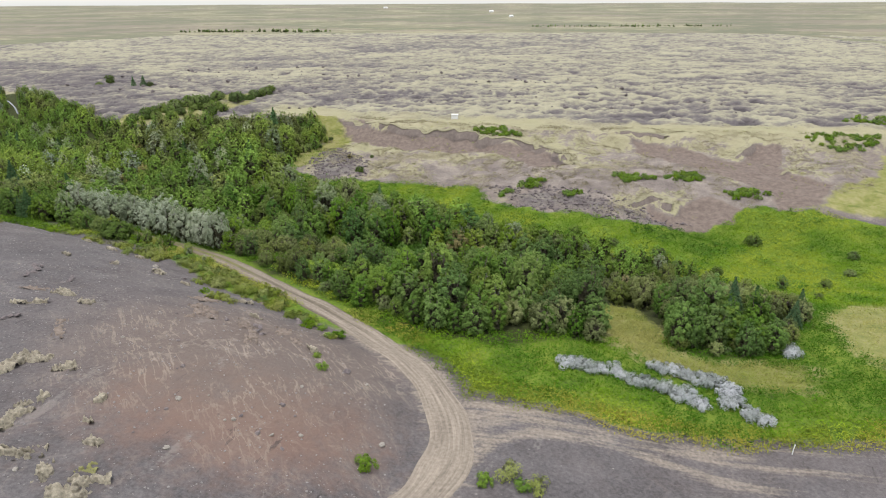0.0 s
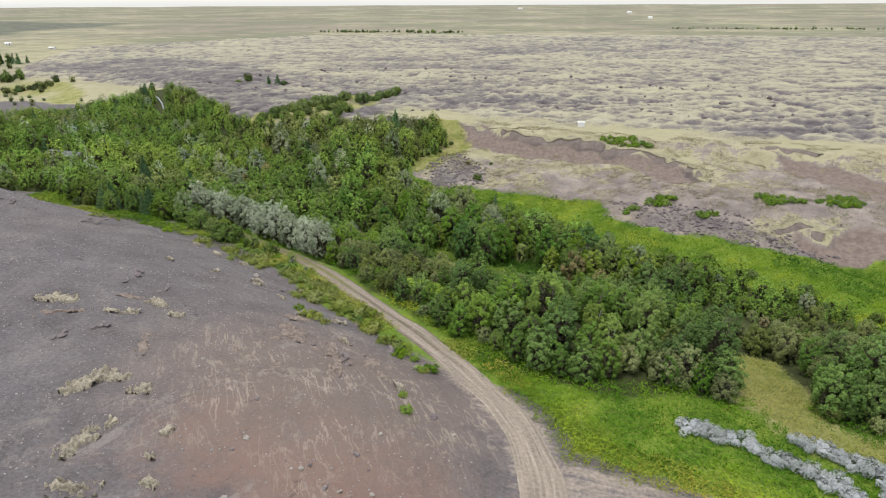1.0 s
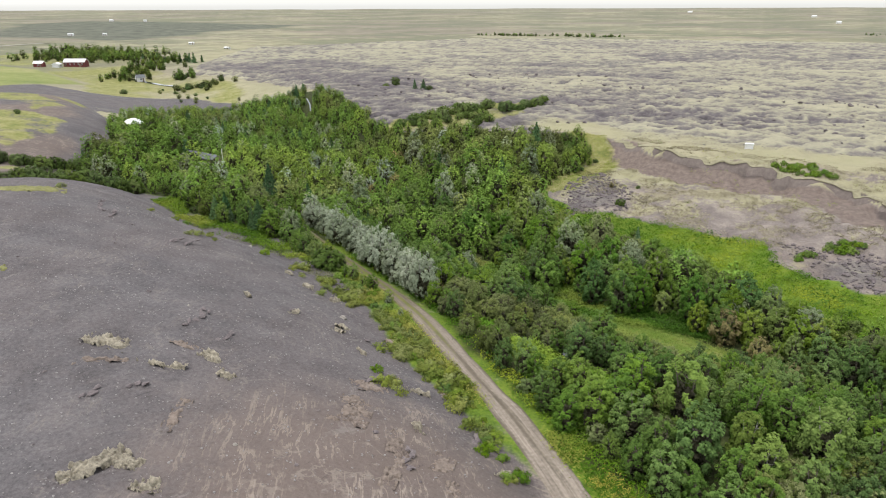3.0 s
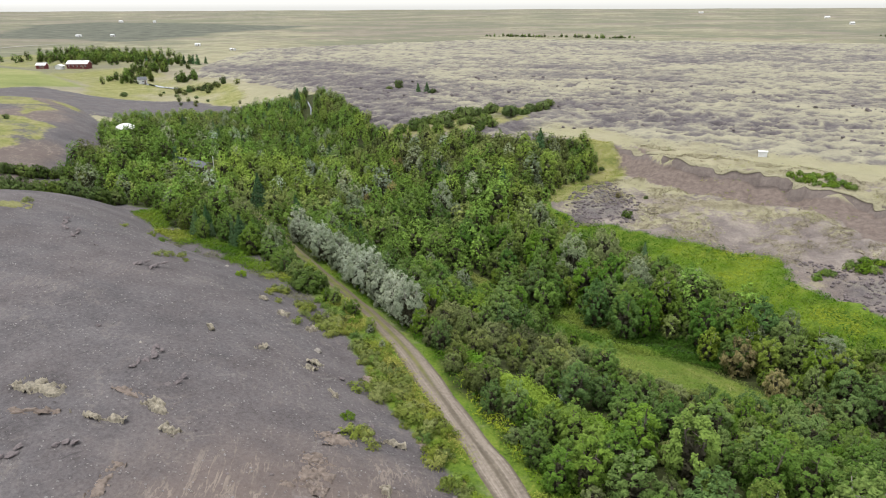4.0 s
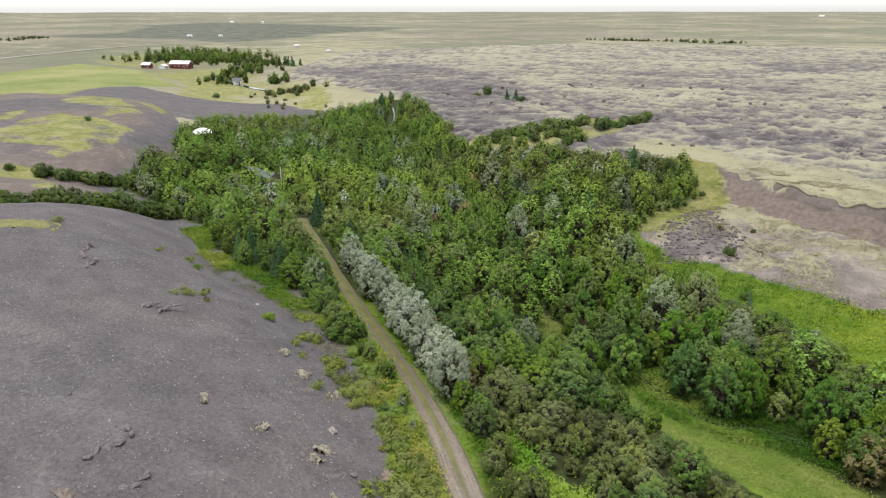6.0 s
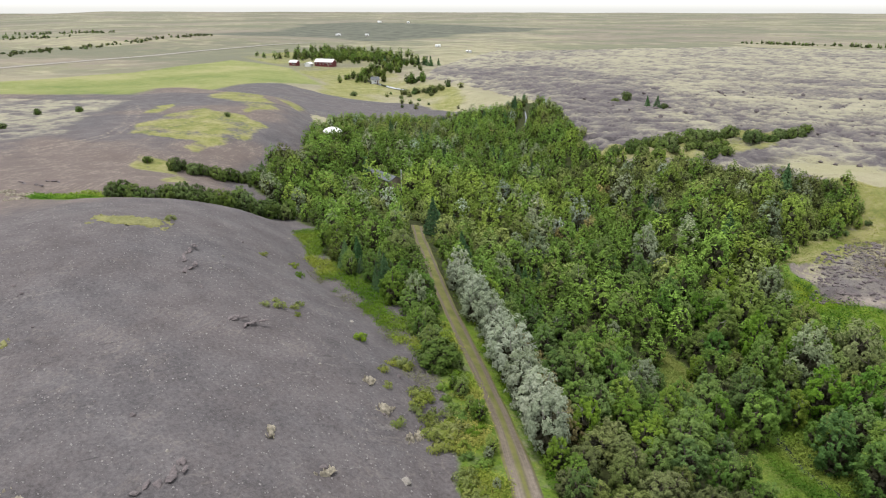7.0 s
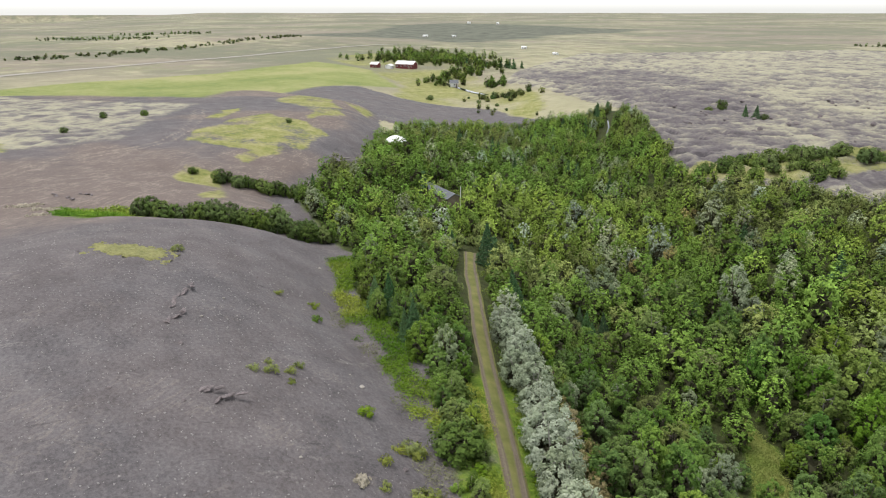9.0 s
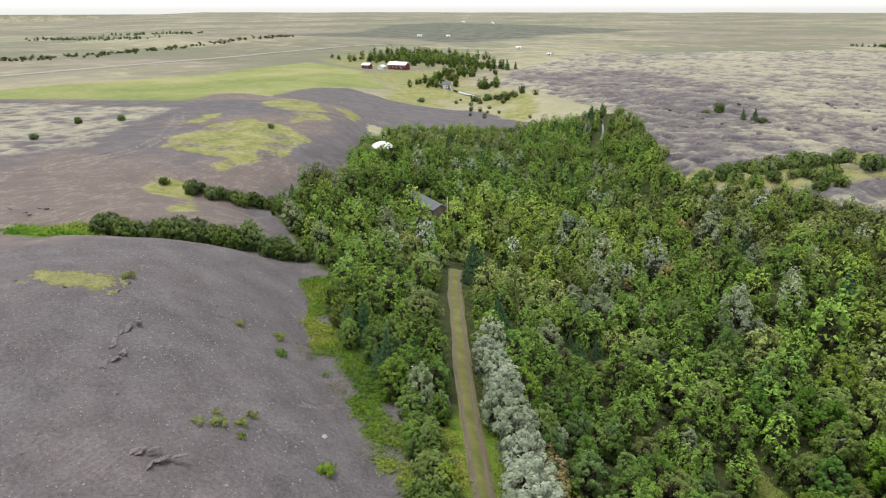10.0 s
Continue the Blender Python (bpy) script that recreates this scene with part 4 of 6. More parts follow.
clear = (dtrack > 2.6) & (inside(cx, cy, CLEARING) < -0.9) & (inside(cx, cy, GLADE) < -0.3) & (inside(cx, cy, BROOKSIDE) < -0.3) & (to_line(cx, cy, STREAM)[0] > 1.4)
clear &= ~((inside(cx, cy, YELLOW[0]) > -1))
for hx, hy in HUTS:
    clear &= np.hypot(cx - hx, cy - hy) > 2.7
clear &= ~((np.abs(cx + 167) < 4) & (np.abs(cy - 182.5) < 2.5))
clear &= to_line(cx, cy, SILVER_ROW)[0] > 2.2
clear &= fbm(cx, cy, 13, 201) > 0.25 - 0.07 * sm(130, 170, cy)
clear &= (inside(cx, cy, WOOD) + 9 * (fbm(cx, cy, 11, 241) - 0.5) > -0.6) | (cy < 150)
clear &= to_line(cx, cy, [(-190, 312), (-176, 291), (-164, 270), (-157, 258)])[0] > 2.4
for qx, qy, qs in POPLARS:
    clear &= np.hypot(cx - qx, cy - qy) > 2.1 * qs
cx, cy = cx[clear], cy[clear]
grown = 0.42 + 0.85 * fbm(cx, cy, 11, 231) + rng.normal(0, 0.24, len(cx))
grown = np.clip(grown, 0.42, 1.6)
grown = grown * (1 - 0.3 * sm(-32, -22, cx) * sm(84, 92, cy) * sm(114, 108, cy))
grown = np.where(inside(cx, cy, [(-70, 180), (-36, 150), (-10, 132), (14, 118), (24, 122), (10, 140), (-8, 156), (-40, 172)]) > 0, grown * 1.15, grown)
grown = grown * (0.72 + 0.28 * sm(0, 7, inside(cx, cy, WOOD)))
grown = np.where((inside(cx, cy, [(-27, 127), (-20, 120), (-8, 114), (-2, 106), (-3, 100), (-13, 103), (-28, 116)]) > 0) | (inside(cx, cy, [(-47, 142), (-36, 129), (-40, 124), (-52, 136)]) > 0), grown * 0.62, grown)
grown = grown * (1 + 0.16 * sm(125, 160, cy)) * (1 - 0.2 * sm(215, 280, cy - 0.3 * cx))
# the larger trees take their room first, the smaller fill the gaps
cells, taken = {}, []
for i in np.argsort(-(grown + rng.normal(0, 0.25, len(grown)))):
    a, b = int(cx[i] // 4), int(cy[i] // 4)
    near_by = [j for u in (-1, 0, 1) for v in (-1, 0, 1) for j in cells.get((a + u, b + v), ())]
    if all((cx[i] - cx[j]) ** 2 + (cy[i] - cy[j]) ** 2 > (1.2 * (grown[i] + grown[j])) ** 2 for j in near_by):
        cells.setdefault((a, b), []).append(i)
        taken.append(i)
taken = np.array(sorted(taken), int)
tx, ty, sizes = cx[taken], cy[taken], grown[taken]
tz = ground_z(tx, ty)
pick, patch, patch2 = rng.random(len(tx)), fbm(tx, ty, 30, 211), fbm(tx, ty, 18, 221)
kinds = np.where(patch > 0.51, "alder", np.where(patch2 > 0.5, "birch", "willow"))
kinds = np.where(pick < 0.07, "birch", np.where(pick < 0.14, "willow", np.where(pick < 0.22, "alder", kinds)))
kinds = np.where(pick > 0.997, "rust", kinds)
kinds = np.where((pick > 0.982) & (pick <= 0.99) & (ty > 150), "silver", kinds)
kinds = np.where((pick > 0.9) & (pick <= 0.975) & (ty > 112), "sage", kinds)
south = (ty < 118) & (tx > -30)
kinds = np.where(south & (kinds == "birch") & (patch < 0.55), "willow", kinds)
spruces = (inside(tx, ty, [(-60, 108), (-66, 109), (-84, 114), (-84, 124), (-72, 122), (-62, 116)]) > 0) & (pick < 0.55)
kinds = np.where((sizes < 0.62) & (pick > 0.5) & (pick < 0.8), "low", kinds)
kinds = np.where(spruces, np.where(pick < 0.14, "spruce", "alder"), kinds)
kinds = np.where((patch2 < 0.42) & (pick > 0.62) & (pick < 0.72), "spruce", kinds)

near = np.hypot(tx + 25, ty - 70)
order = np.argsort(near)
shown, rest = {}, []
for i in order:
    k = str(kinds[i])
    if shown.get(k, 0) < 260 and near[i] < 106:
        shown[k] = shown.get(k, 0) + 1
        plant(k, tx[i], ty[i], tz[i], sizes[i], KINDS[k][6].replace("_", " ") + "s of the wood")
    else:
        rest.append(i)

for x, y, s in POPLARS:
    plant("poplar", x, y, ground_z(x, y)[0], s * rng.uniform(0.92, 1.08), "tall poplars along the brook")
for x, y, k, s in [(2.6, 121.5, "rust", 1.45), (7, 116.5, "rust", 0.95), (10.7, 110.5, "rust", 0.85), (-64, 177.6, "silver", 0.8), (-57.6, 171, "silver", 0.9), (-62.7, 155.6, "silver", 0.55), (-53, 130, "silver", 0.6), (-78, 147, "silver", 0.55), (-95, 198, "silver", 0.75), (-115, 156, "silver", 0.8)]:
    plant(k, x, y, ground_z(x, y)[0], s, KINDS[k][6].replace("_", " ") + "s of the wood", "silvery grey-leaved willow standing among green trees" if k == "silver" else "")

# conifers and alders between the mound and the track
for x, y, k, sc in [(-57, 107.5, "alder", 0.6), (-60, 109.5, "birch", 0.7), (-63, 111.5, "alder", 0.8), (-66.5, 112, "alder", 0.95), (-67, 115, "alder", 0.8), (-70, 114, "spruce", 1.05), (-71, 118, "alder", 0.9), (-74, 115.5, "alder", 1.0), (-76, 119, "alder", 0.85), (-78, 114.5, "birch", 0.75), (-80, 118, "spruce", 0.95), (-83, 121, "alder", 0.9), (-84, 117, "willow", 0.85), (-62, 114, "alder", 0.65), (-88, 120, "birch", 0.9)]:
    plant(k, x, y, ground_z(x, y)[0], sc, KINDS[k][6].replace("_", " ") + "s of the wood")

# the silver row beside the track
n_row = 19
for k in range(n_row):
    f = k / (n_row - 1) * (len(SILVER_ROW) - 1)
    a, b = SILVER_ROW[min(int(f), len(SILVER_ROW) - 2)], SILVER_ROW[min(int(f), len(SILVER_ROW) - 2) + 1]
    u = f - min(int(f), len(SILVER_ROW) - 2)
    x, y = a[0] + u * (b[0] - a[0]) + rng.normal(0, 0.35), a[1] + u * (b[1] - a[1]) + rng.normal(0, 0.35)
    plant("silver", x, y, ground_z(x, y)[0], rng.uniform(0.96, 1.16) * (0.88 if k > 14 else 1), "silver willow row")

# rusty bushes close behind the silver row
for k in range(16):
    f = 0.3 + 2.6 * k / 15
    a, b = SILVER_ROW[int(f)], SILVER_ROW[int(f) + 1]
    x, y = a[0] + (f % 1) * (b[0] - a[0]) + 1.9 + rng.normal(0, 0.4), a[1] + (f % 1) * (b[1] - a[1]) + 2.4 + rng.normal(0, 0.4)
    plant("rust", x, y, ground_z(x, y)[0], rng.uniform(0.6, 0.85), "rusty willows behind the silver row")

TINT = {"willow": (0.146, 0.178, 0.052), "birch": (0.145, 0.205, 0.035), "alder": (0.11, 0.18, 0.032), "spruce": (0.062, 0.115, 0.045), "silver": (0.25, 0.295, 0.22), "sage": (0.2, 0.235, 0.135), "rust": (0.25, 0.21, 0.08), "low": (0.085, 0.13, 0.042)}


def far_wood(name, xs, ys, zs, ks, ss, label, sprays=760, size=0.18, tone=1.08):
    """Many far trees in one mesh: thinner crowns of larger sprays on slim stems."""
    vs, cols, shapes = [], [], {}
    g = np.random.default_rng(len(xs))
    for x, y, z, k, s in zip(xs, ys, zs, ks, ss):
        h, r, *_ = KINDS[k]
        which = (k, int(g.integers(9)))
        if which not in shapes:
            p, n = crown_places(k, h, r, sprays, g)
            v, _ = leaf_cards(p, n, size, g, 0.6, 0.38, 1 / 9)
            shapes[which] = np.concatenate([v, [(-0.12, 0, -0.3), (0.12, 0, -0.3), (0, 0, h * 0.85)]])
        a = g.random() * 2 * math.pi
        turn = np.array([[math.cos(a), math.sin(a), 0], [-math.sin(a), math.cos(a), 0], [0, 0, g.uniform(0.85, 1.18)]])
        v = shapes[which] @ turn * s + (x, y, z)
        vs.append(v)
        t = tone * np.array(TINT[k]) * g.uniform(0.62, 1.38) * (0.66 + 0.68 * float(fbm(x, y, 17, 251))) * (1 + g.normal(0, 0.02, 3) + np.array([0.035, 0.01, -0.02]) * np.clip(g.normal(0, 1), -1.5, 1.2))
        tints = np.tile(t, (len(v), 1))
        # inner cards painted dark, as shade inside the far crowns
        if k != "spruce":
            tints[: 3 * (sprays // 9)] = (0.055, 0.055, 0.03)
        cols.append(tints)
    v, c = np.concatenate(vs), np.concatenate(cols)
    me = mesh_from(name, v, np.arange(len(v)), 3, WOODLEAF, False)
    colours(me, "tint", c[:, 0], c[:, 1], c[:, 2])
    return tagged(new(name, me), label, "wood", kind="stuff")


rest = np.array(rest, int)
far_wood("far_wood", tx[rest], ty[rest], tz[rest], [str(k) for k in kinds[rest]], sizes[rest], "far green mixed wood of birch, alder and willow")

# ---- the track ----
def build_track():
    line = np.array(TRACK, float)
    step = np.concatenate([[0], np.cumsum(np.hypot(*np.diff(line, axis=0).T))])
    s = np.arange(0, step[-1], 0.6)
    # the bends are rounded
    cx, cy = np.interp(s, step, line[:, 0]), np.interp(s, step, line[:, 1])
    kern = np.ones(13) / 13
    px, py = np.pad(cx, 6, mode="edge"), np.pad(cy, 6, mode="edge")
    cx, cy = np.convolve(px, kern, "valid"), np.convolve(py, kern, "valid")
    tx_, ty_ = np.gradient(cx), np.gradient(cy)
    n = np.hypot(tx_, ty_)
    nx, ny = -ty_ / n, tx_ / n
    across = 0.82 * np.array([-2.0, -1.5, -1.15, -0.8, -0.45, 0.0, 0.45, 0.8, 1.15, 1.5, 2.0])
    lift = np.array([-0.16, 0.05, 0.06, 0.035, 0.075, 0.1, 0.075, 0.035, 0.06, 0.05, -0.16])
    rut = np.array([0.1, 0.35, 0.8, 1, 0.6, 0.25, 0.6, 1, 0.8, 0.35, 0.1])
    wob = 1 + 0.25 * (vnoise(s, s * 0, 4, 7) - 0.5)
    wide = wob * (1 + 0.45 * sm(26, 10, s)) * (1 - 0.2 * sm(50, 90, s))
    x = cx[:, None] + nx[:, None] * across * wide[:, None]
    y = cy[:, None] + ny[:, None] * across * wide[:, None]
    z = ground_z(x.ravel(), y.ravel()).reshape(x.shape)
    z = np.minimum(z, z[:, 5:6] + 0.12) * 0.5 + z * 0.5 + lift + 0.03
    k, w = x.shape
    i, j = np.meshgrid(np.arange(k - 1), np.arange(w - 1), indexing="ij")
    quads = np.stack([i * w + j, i * w + j + 1, (i + 1) * w + j + 1, (i + 1) * w + j], -1).reshape(-1, 4)
    me = mesh_from("track", np.stack([x.ravel(), y.ravel(), z.ravel()], 1), quads[:, ::-1].ravel() if nx[0] * ty_[0] > 0 else quads.ravel(), 4, TRACKMAT)
    grass = (0.75 * sm(46, 74, s)[:, None] * np.exp(-((across / 0.42) ** 2)) + 0.7 * sm(85, 115, s)[:, None] * np.exp(-((across / 0.55) ** 2)) + 0.15 * sm(60, 100, s)[:, None]) + 0.6 * sm(50, 80, s)[:, None] * (np.abs(across) > 1.2)
    worn = np.clip(rut + 0.55 * sm(48, 26, s)[:, None], 0, 1)
    colours(me, "wear", worn.ravel(), np.clip(grass, 0, 1).ravel(), np.repeat(0.85 * sm(55, 90, s), w))
    share = np.broadcast_to((across / 3.3 + 0.5)[None, :], x.shape)
    colours(me, "run", share.ravel(), np.repeat(s / 150, w), 0)
    return tagged(new("track", me), "two-rut dirt track with a grassy middle", "track", kind="structure")


build_track()


def ribbon(name, line, half, lift, mat, label):
    line = np.array(line, float)
    d = np.gradient(line, axis=0)
    nrm = np.stack([-d[:, 1], d[:, 0]], 1) / np.linalg.norm(d, axis=1)[:, None]
    a, b = line + nrm * half, line - nrm * half
    v = np.concatenate([a, b])
    z = np.tile(np.maximum(ground_z(a[:, 0], a[:, 1]), ground_z(b[:, 0], b[:, 1])), 2) + lift
    k = len(line)
    q = np.array([(i, i + 1, k + i + 1, k + i) for i in range(k - 1)])[:, ::-1]
    me = mesh_from(name, np.column_stack([v, z]), q.ravel(), 4, mat)
    return tagged(new(name, me), label, "water", kind="structure")


ribbon("stream", [(-15, 93), (-13, 90), (-10.5, 87), (-9, 84.5), (-6, 83)], 0.8, 0.05, WATER, "still dark water of a small stream")
bank_line = np.array(STREAM, float)
bank_at = np.linspace(0, len(bank_line) - 1, 29)
ribbon("stream", np.column_stack([np.interp(bank_at, np.arange(len(bank_line)), bank_line[:, k]) for k in (0, 1)]), 0.4, 0.03, WATER, "dark water of the brook below the poplars")
ribbon("stream", [(-190, 305), (-180, 295), (-172, 285), (-166, 276)], 0.28, 0.12, WATER, "still dark water of a small stream")
ribbon("stream", [(-345, 352), (-325, 345), (-305, 338), (-290, 335)], 1.5, 0.3, WATER, "still dark water of a small stream")

# ---- hedges, lone shrubs and herbs ----
def row(kind, line, gap, scale, group, wander=0.5, label=""):
    pts = np.array(line, float)
    step = np.concatenate([[0], np.cumsum(np.hypot(*np.diff(pts, axis=0).T))])
    for s in np.arange(0, step[-1], gap):
        x, y = np.interp(s, step, pts[:, 0]) + rng.normal(0, wander), np.interp(s, step, pts[:, 1]) + rng.normal(0, wander)
        plant(kind, x, y, ground_z(x, y)[0], scale * rng.uniform(0.75, 1.2), group, label)


row("hedge", [(-124, 101), (-120, 105.5), (-117.5, 111), (-115.5, 117), (-113, 122), (-109, 127)], 1.25, 1.0, "gully hedge", 0.5)
row("hedge", [(-118.5, 112), (-115, 119), (-110, 125)], 1.6, 1.05, "gully hedge", 1.1)
row("hedge", [(-146.5, 124), (-142.5, 130.5), (-140, 135), (-134, 140)], 0.95, 0.85, "upper gully hedge", 0.6)
SPIT = "olive green bushy shrub on the grassy spit of the lava"
row("low", [(-99, 229), (-97, 241), (-90, 258), (-84, 272)], 2.3, 1.4, "shrubs on the grassy spit", 1.6, SPIT)
row("low", [(-93, 233), (-86, 242), (-81, 256)], 3.0, 1.15, "shrubs on the grassy spit", 1.5, SPIT)
row("low", [(-80, 240), (-77.5, 246)], 2.2, 1.2, "shrubs on the grassy spit", 0.8, SPIT)
row("low", [(-78, 266), (-70, 292)], 2.0, 1.4, "shrubs on the plain", 1.0)
for x, y, k, s in [(-154, 332, "low", 1.5), (-158, 330, "low", 1.2), (-138, 320, "spruce", 0.95), (-132, 316, "spruce", 1.1), (-130, 318, "low", 1.0), (-293, 298, "low", 1.2), (-231, 126, "low", 0.8), (-229, 137, "low", 0.7),
                   (-211, 111, "low", 0.7), (-152, 121, "low", 0.7), (-193, 165, "low", 0.6), (54, 103, "alder", 0.55), (60, 128, "low", 1.0), (-22, 182, "low", 0.7), (-26, 193, "rust", 0.4), (-20, 196, "low", 0.4)]:
    plant(k, x, y, ground_z(x, y)[0], s, "lone shrubs")


def patch(kind, x, y, rx, ry, count, scale, group, label=""):
    for _ in range(count):
        a, r = rng.random() * 2 * math.pi, math.sqrt(rng.random())
        px, py = x + rx * r * math.cos(a), y + ry * r * math.sin(a)
        plant(kind, px, py, ground_z(px, py)[0], scale * rng.uniform(0.7, 1.25), group, label)


DUNE = "bright green herb thicket on the sandy slope"
for x, y, rx, ry, c in [(14, 208, 5, 2.5, 14), (19, 205, 4, 1.5, 7), (21, 162, 3, 2.2, 8), (45, 160, 4.5, 2.8, 14), (57, 160, 4.5, 3, 15), (67, 150, 4.5, 2.6, 13), (109, 190, 9, 7, 34), (132, 216, 9, 4, 16), (29, 152, 1.6, 1.3, 3), (15, 158, 2, 1.2, 4)]:
    patch("herb", x, y, rx * 1.05, ry * 1.05, int(c * 2.2), 1.0, "herb thickets on the dunes", DUNE)

patch("willow", 11, 73, 8, 3.4, 16, 0.82, "willow trees of the wood")
patch("alder", 12, 75, 8, 3.0, 9, 0.7, "alder trees of the wood")
patch("alder", 32.5, 71.8, 7.0, 4.2, 30, 0.78, "dark thicket by the road", "dark green round alder thicket beside the clearing")
MEADOW = "small dark green shrub in the bright meadow"
for x, y, sc in [(8, 140, 0.9), (14, 137, 0.7), (-4, 152, 0.8), (-9, 158, 0.6), (20, 133, 0.8), (33, 128, 0.7), (47, 112, 0.7), (-24, 164, 0.7), (-16, 165, 0.6), (40, 122, 0.8), (27, 136, 0.6), (62, 105, 0.7), (70, 112, 0.6), (75, 120, 0.7), (56, 96, 0.5)]:
    plant("low", x, y, ground_z(x, y)[0], sc, "shrubs of the meadow", MEADOW)
PALE = "silvery white downy herb bush in the green verge"
row("pale", [(12.5, 63.5), (16, 63.2), (20, 61.6), (23.5, 59.2), (25, 57)], 0.6, 1.1, "silvery herb drift", 0.35, PALE)
row("pale", [(22, 65), (25, 63.2), (28, 61), (27.3, 58.8), (28.3, 56.2), (29.5, 54.8)], 0.6, 1.1, "silvery herb drift", 0.3, PALE)
patch("pale", 38, 68.5, 1.3, 0.8, 5, 1.05, "silvery herb drift", PALE)
patch("pale", 3, 139, 1.5, 1.2, 4, 2.2, "silvery herb drift", PALE)

VERGE = "fresh green herb bush on the verge of the track"
for s in range(110):
    f = rng.random()
    i = 4 + int(f * 6.2)
    u = rng.random()
    a, b = TRACK[i], TRACK[i + 1]
    n = math.dist(a, b)
    side = rng.uniform(2.4, 5.0)
    x, y = a[0] + u * (b[0] - a[0]) + (b[1] - a[1]) / n * -side, a[1] + u * (b[1] - a[1]) - (b[0] - a[0]) / n * -side
    if fbm(x, y, 6, 63) < 0.42:
        continue
    plant("herb" if rng.random() < 0.4 else "straw", x, y, ground_z(x, y)[0], rng.uniform(0.5, 0.95), "verge herbs", VERGE)
SAPLING = "young light green birch bush on the verge of the track"
for x, y, k, sc in [(-51.1, 104.1, "low", 1.35), (-45.1, 101, "birch", 0.5), (-40.9, 98.9, "birch", 0.55), (-36.9, 95.6, "birch", 0.42), (-49.3, 105.5, "birch", 0.45), (-58.9, 108.5, "alder", 0.6), (-46.6, 101.6, "birch", 0.36), (-36.4, 94.6, "sage", 0.26), (-33.4, 92, "sage", 0.24), (-42.6, 99.6, "birch", 0.4), (-55, 107.8, "alder", 0.55)]:
    plant(k, x, y, ground_z(x, y)[0], sc, "bushes by the track", "grey-green bush on the verge of the track" if k == "sage" else SAPLING if k == "birch" else "round dark green bush beside the track")
for x, y in [(-39.9, 93.2), (-35.3, 91.2), (-33.2, 90.2), (-47.6, 98.2), (-52.4, 100.4), (-42.3, 95.2), (-27.1, 83.8), (-28.4, 82.9), (-24.1, 81.4), (-29.1, 84), (-27.9, 86), (-19.6, 76.6), (-25.8, 74.9), (-30, 88), (-33.3, 89.6), (-41, 94.2), (-44.8, 96.4), (-25.6, 82.2), (-16.5, 73.4), (-22, 79.2)]:
    for _ in range(4):
        px, py = x + rng.normal(0, 0.7), y + rng.normal(0, 0.7)
        plant("straw", px, py, ground_z(px, py)[0], rng.uniform(1.1, 1.7), "verge herbs", "yellow-green mound of grass on the verge of the track")
row("low", [(-51, 104.5), (-56, 108), (-61, 110)], 2.4, 1.15, "bushes by the track", 0.6, "round dark green bush beside the track")
row("birch", [(-53, 106.5), (-60, 111.5), (-66, 114.5)], 2.6, 0.62, "young birches by the track", 0.6)
for x, y, k, s in [(-6, 45, "herb", 1.0), (5, 45, "straw", 1.7), (3, 44, "herb", 0.9), (7, 43.3, "straw", 1.5), (5.8, 43.5, "herb", 0.8), (-11, 56.5, "herb", 0.7), (-12, 59, "herb", 0.5), (-78, 106, "herb", 0.8), (-82, 108, "straw", 1.3),
                   (-64.6, 92.1, "straw", 0.9), (-64.2, 93.6, "straw", 1.1), (-64, 95.3, "straw", 0.9), (-65.6, 94, "straw", 0.7), (-62.4, 94.6, "straw", 0.7), (-65, 96.6, "straw", 0.8), (-58, 99.3, "herb", 0.9), (-26, 75, "straw", 1.0), (-28, 76, "herb", 0.7), (-83, 104, "straw", 0.9), (-92, 96, "straw", 1.2), (-24, 73, "straw", 0.8), (-52, 97, "straw", 1.0), (-44, 91.5, "straw", 1.1), (-49, 95, "straw", 1.0)]:
    plant(k, x, y, ground_z(x, y)[0], s, "tussocks on the gravel")


# ---- low herbs and grass, past counting ----
def tufts(name, poly, count, size, tall, pal, seed, label, keep=None, mat=None):
    g = np.random.default_rng(seed)
    xs, ys = [p[0] for p in poly], [p[1] for p in poly]
    x, y = g.uniform(min(xs) - 1, max(xs) + 1, count * 4), g.uniform(min(ys) - 1, max(ys) + 1, count * 4)
    ok = (inside(x, y, poly) + 3.2 * (fbm(x, y, 4, 71) - 0.5) > 0) & (to_line(x, y, TRACK)[0] > 1.35)
    if keep is not None:
        ok &= keep(x, y)
    x, y = x[ok][:count], y[ok][:count]
    z = ground_z(x, y)
    each = 8
    c = np.repeat(np.stack([x, y, z], 1), each, 0)
    grow = np.repeat(0.55 + 0.9 * fbm(x, y, 4, seed), each)
    c = c + np.column_stack([g.normal(0, 0.36, len(c)), g.normal(0, 0.36, len(c)), g.uniform(0.02, tall, len(c)) * grow])
    v, loops = leaf_cards(c, np.tile((0, 0, 1.0), (len(c), 1)), size * 1.15, g, 0.3, 0.75)
    tone = fbm(x, y, 8, seed + 3) * 1.3 + fbm(x, y, 22, seed + 9) * 1.3 - 0.8 + g.normal(0, 0.035, len(x))
    col = np.array([[np.interp(t, [0.2, 0.5, 0.8], [q[k] for q in pal]) for k in range(3)] for t in tone])
    col = np.repeat(col, each * 3, 0)
    me = mesh_from(name, v, loops, 3, mat or SWARD, False)
    colours(me, "tint", col[:, 0], col[:, 1], col[:, 2])
    return tagged(new(name, me), label, "undergrowth", kind="stuff")


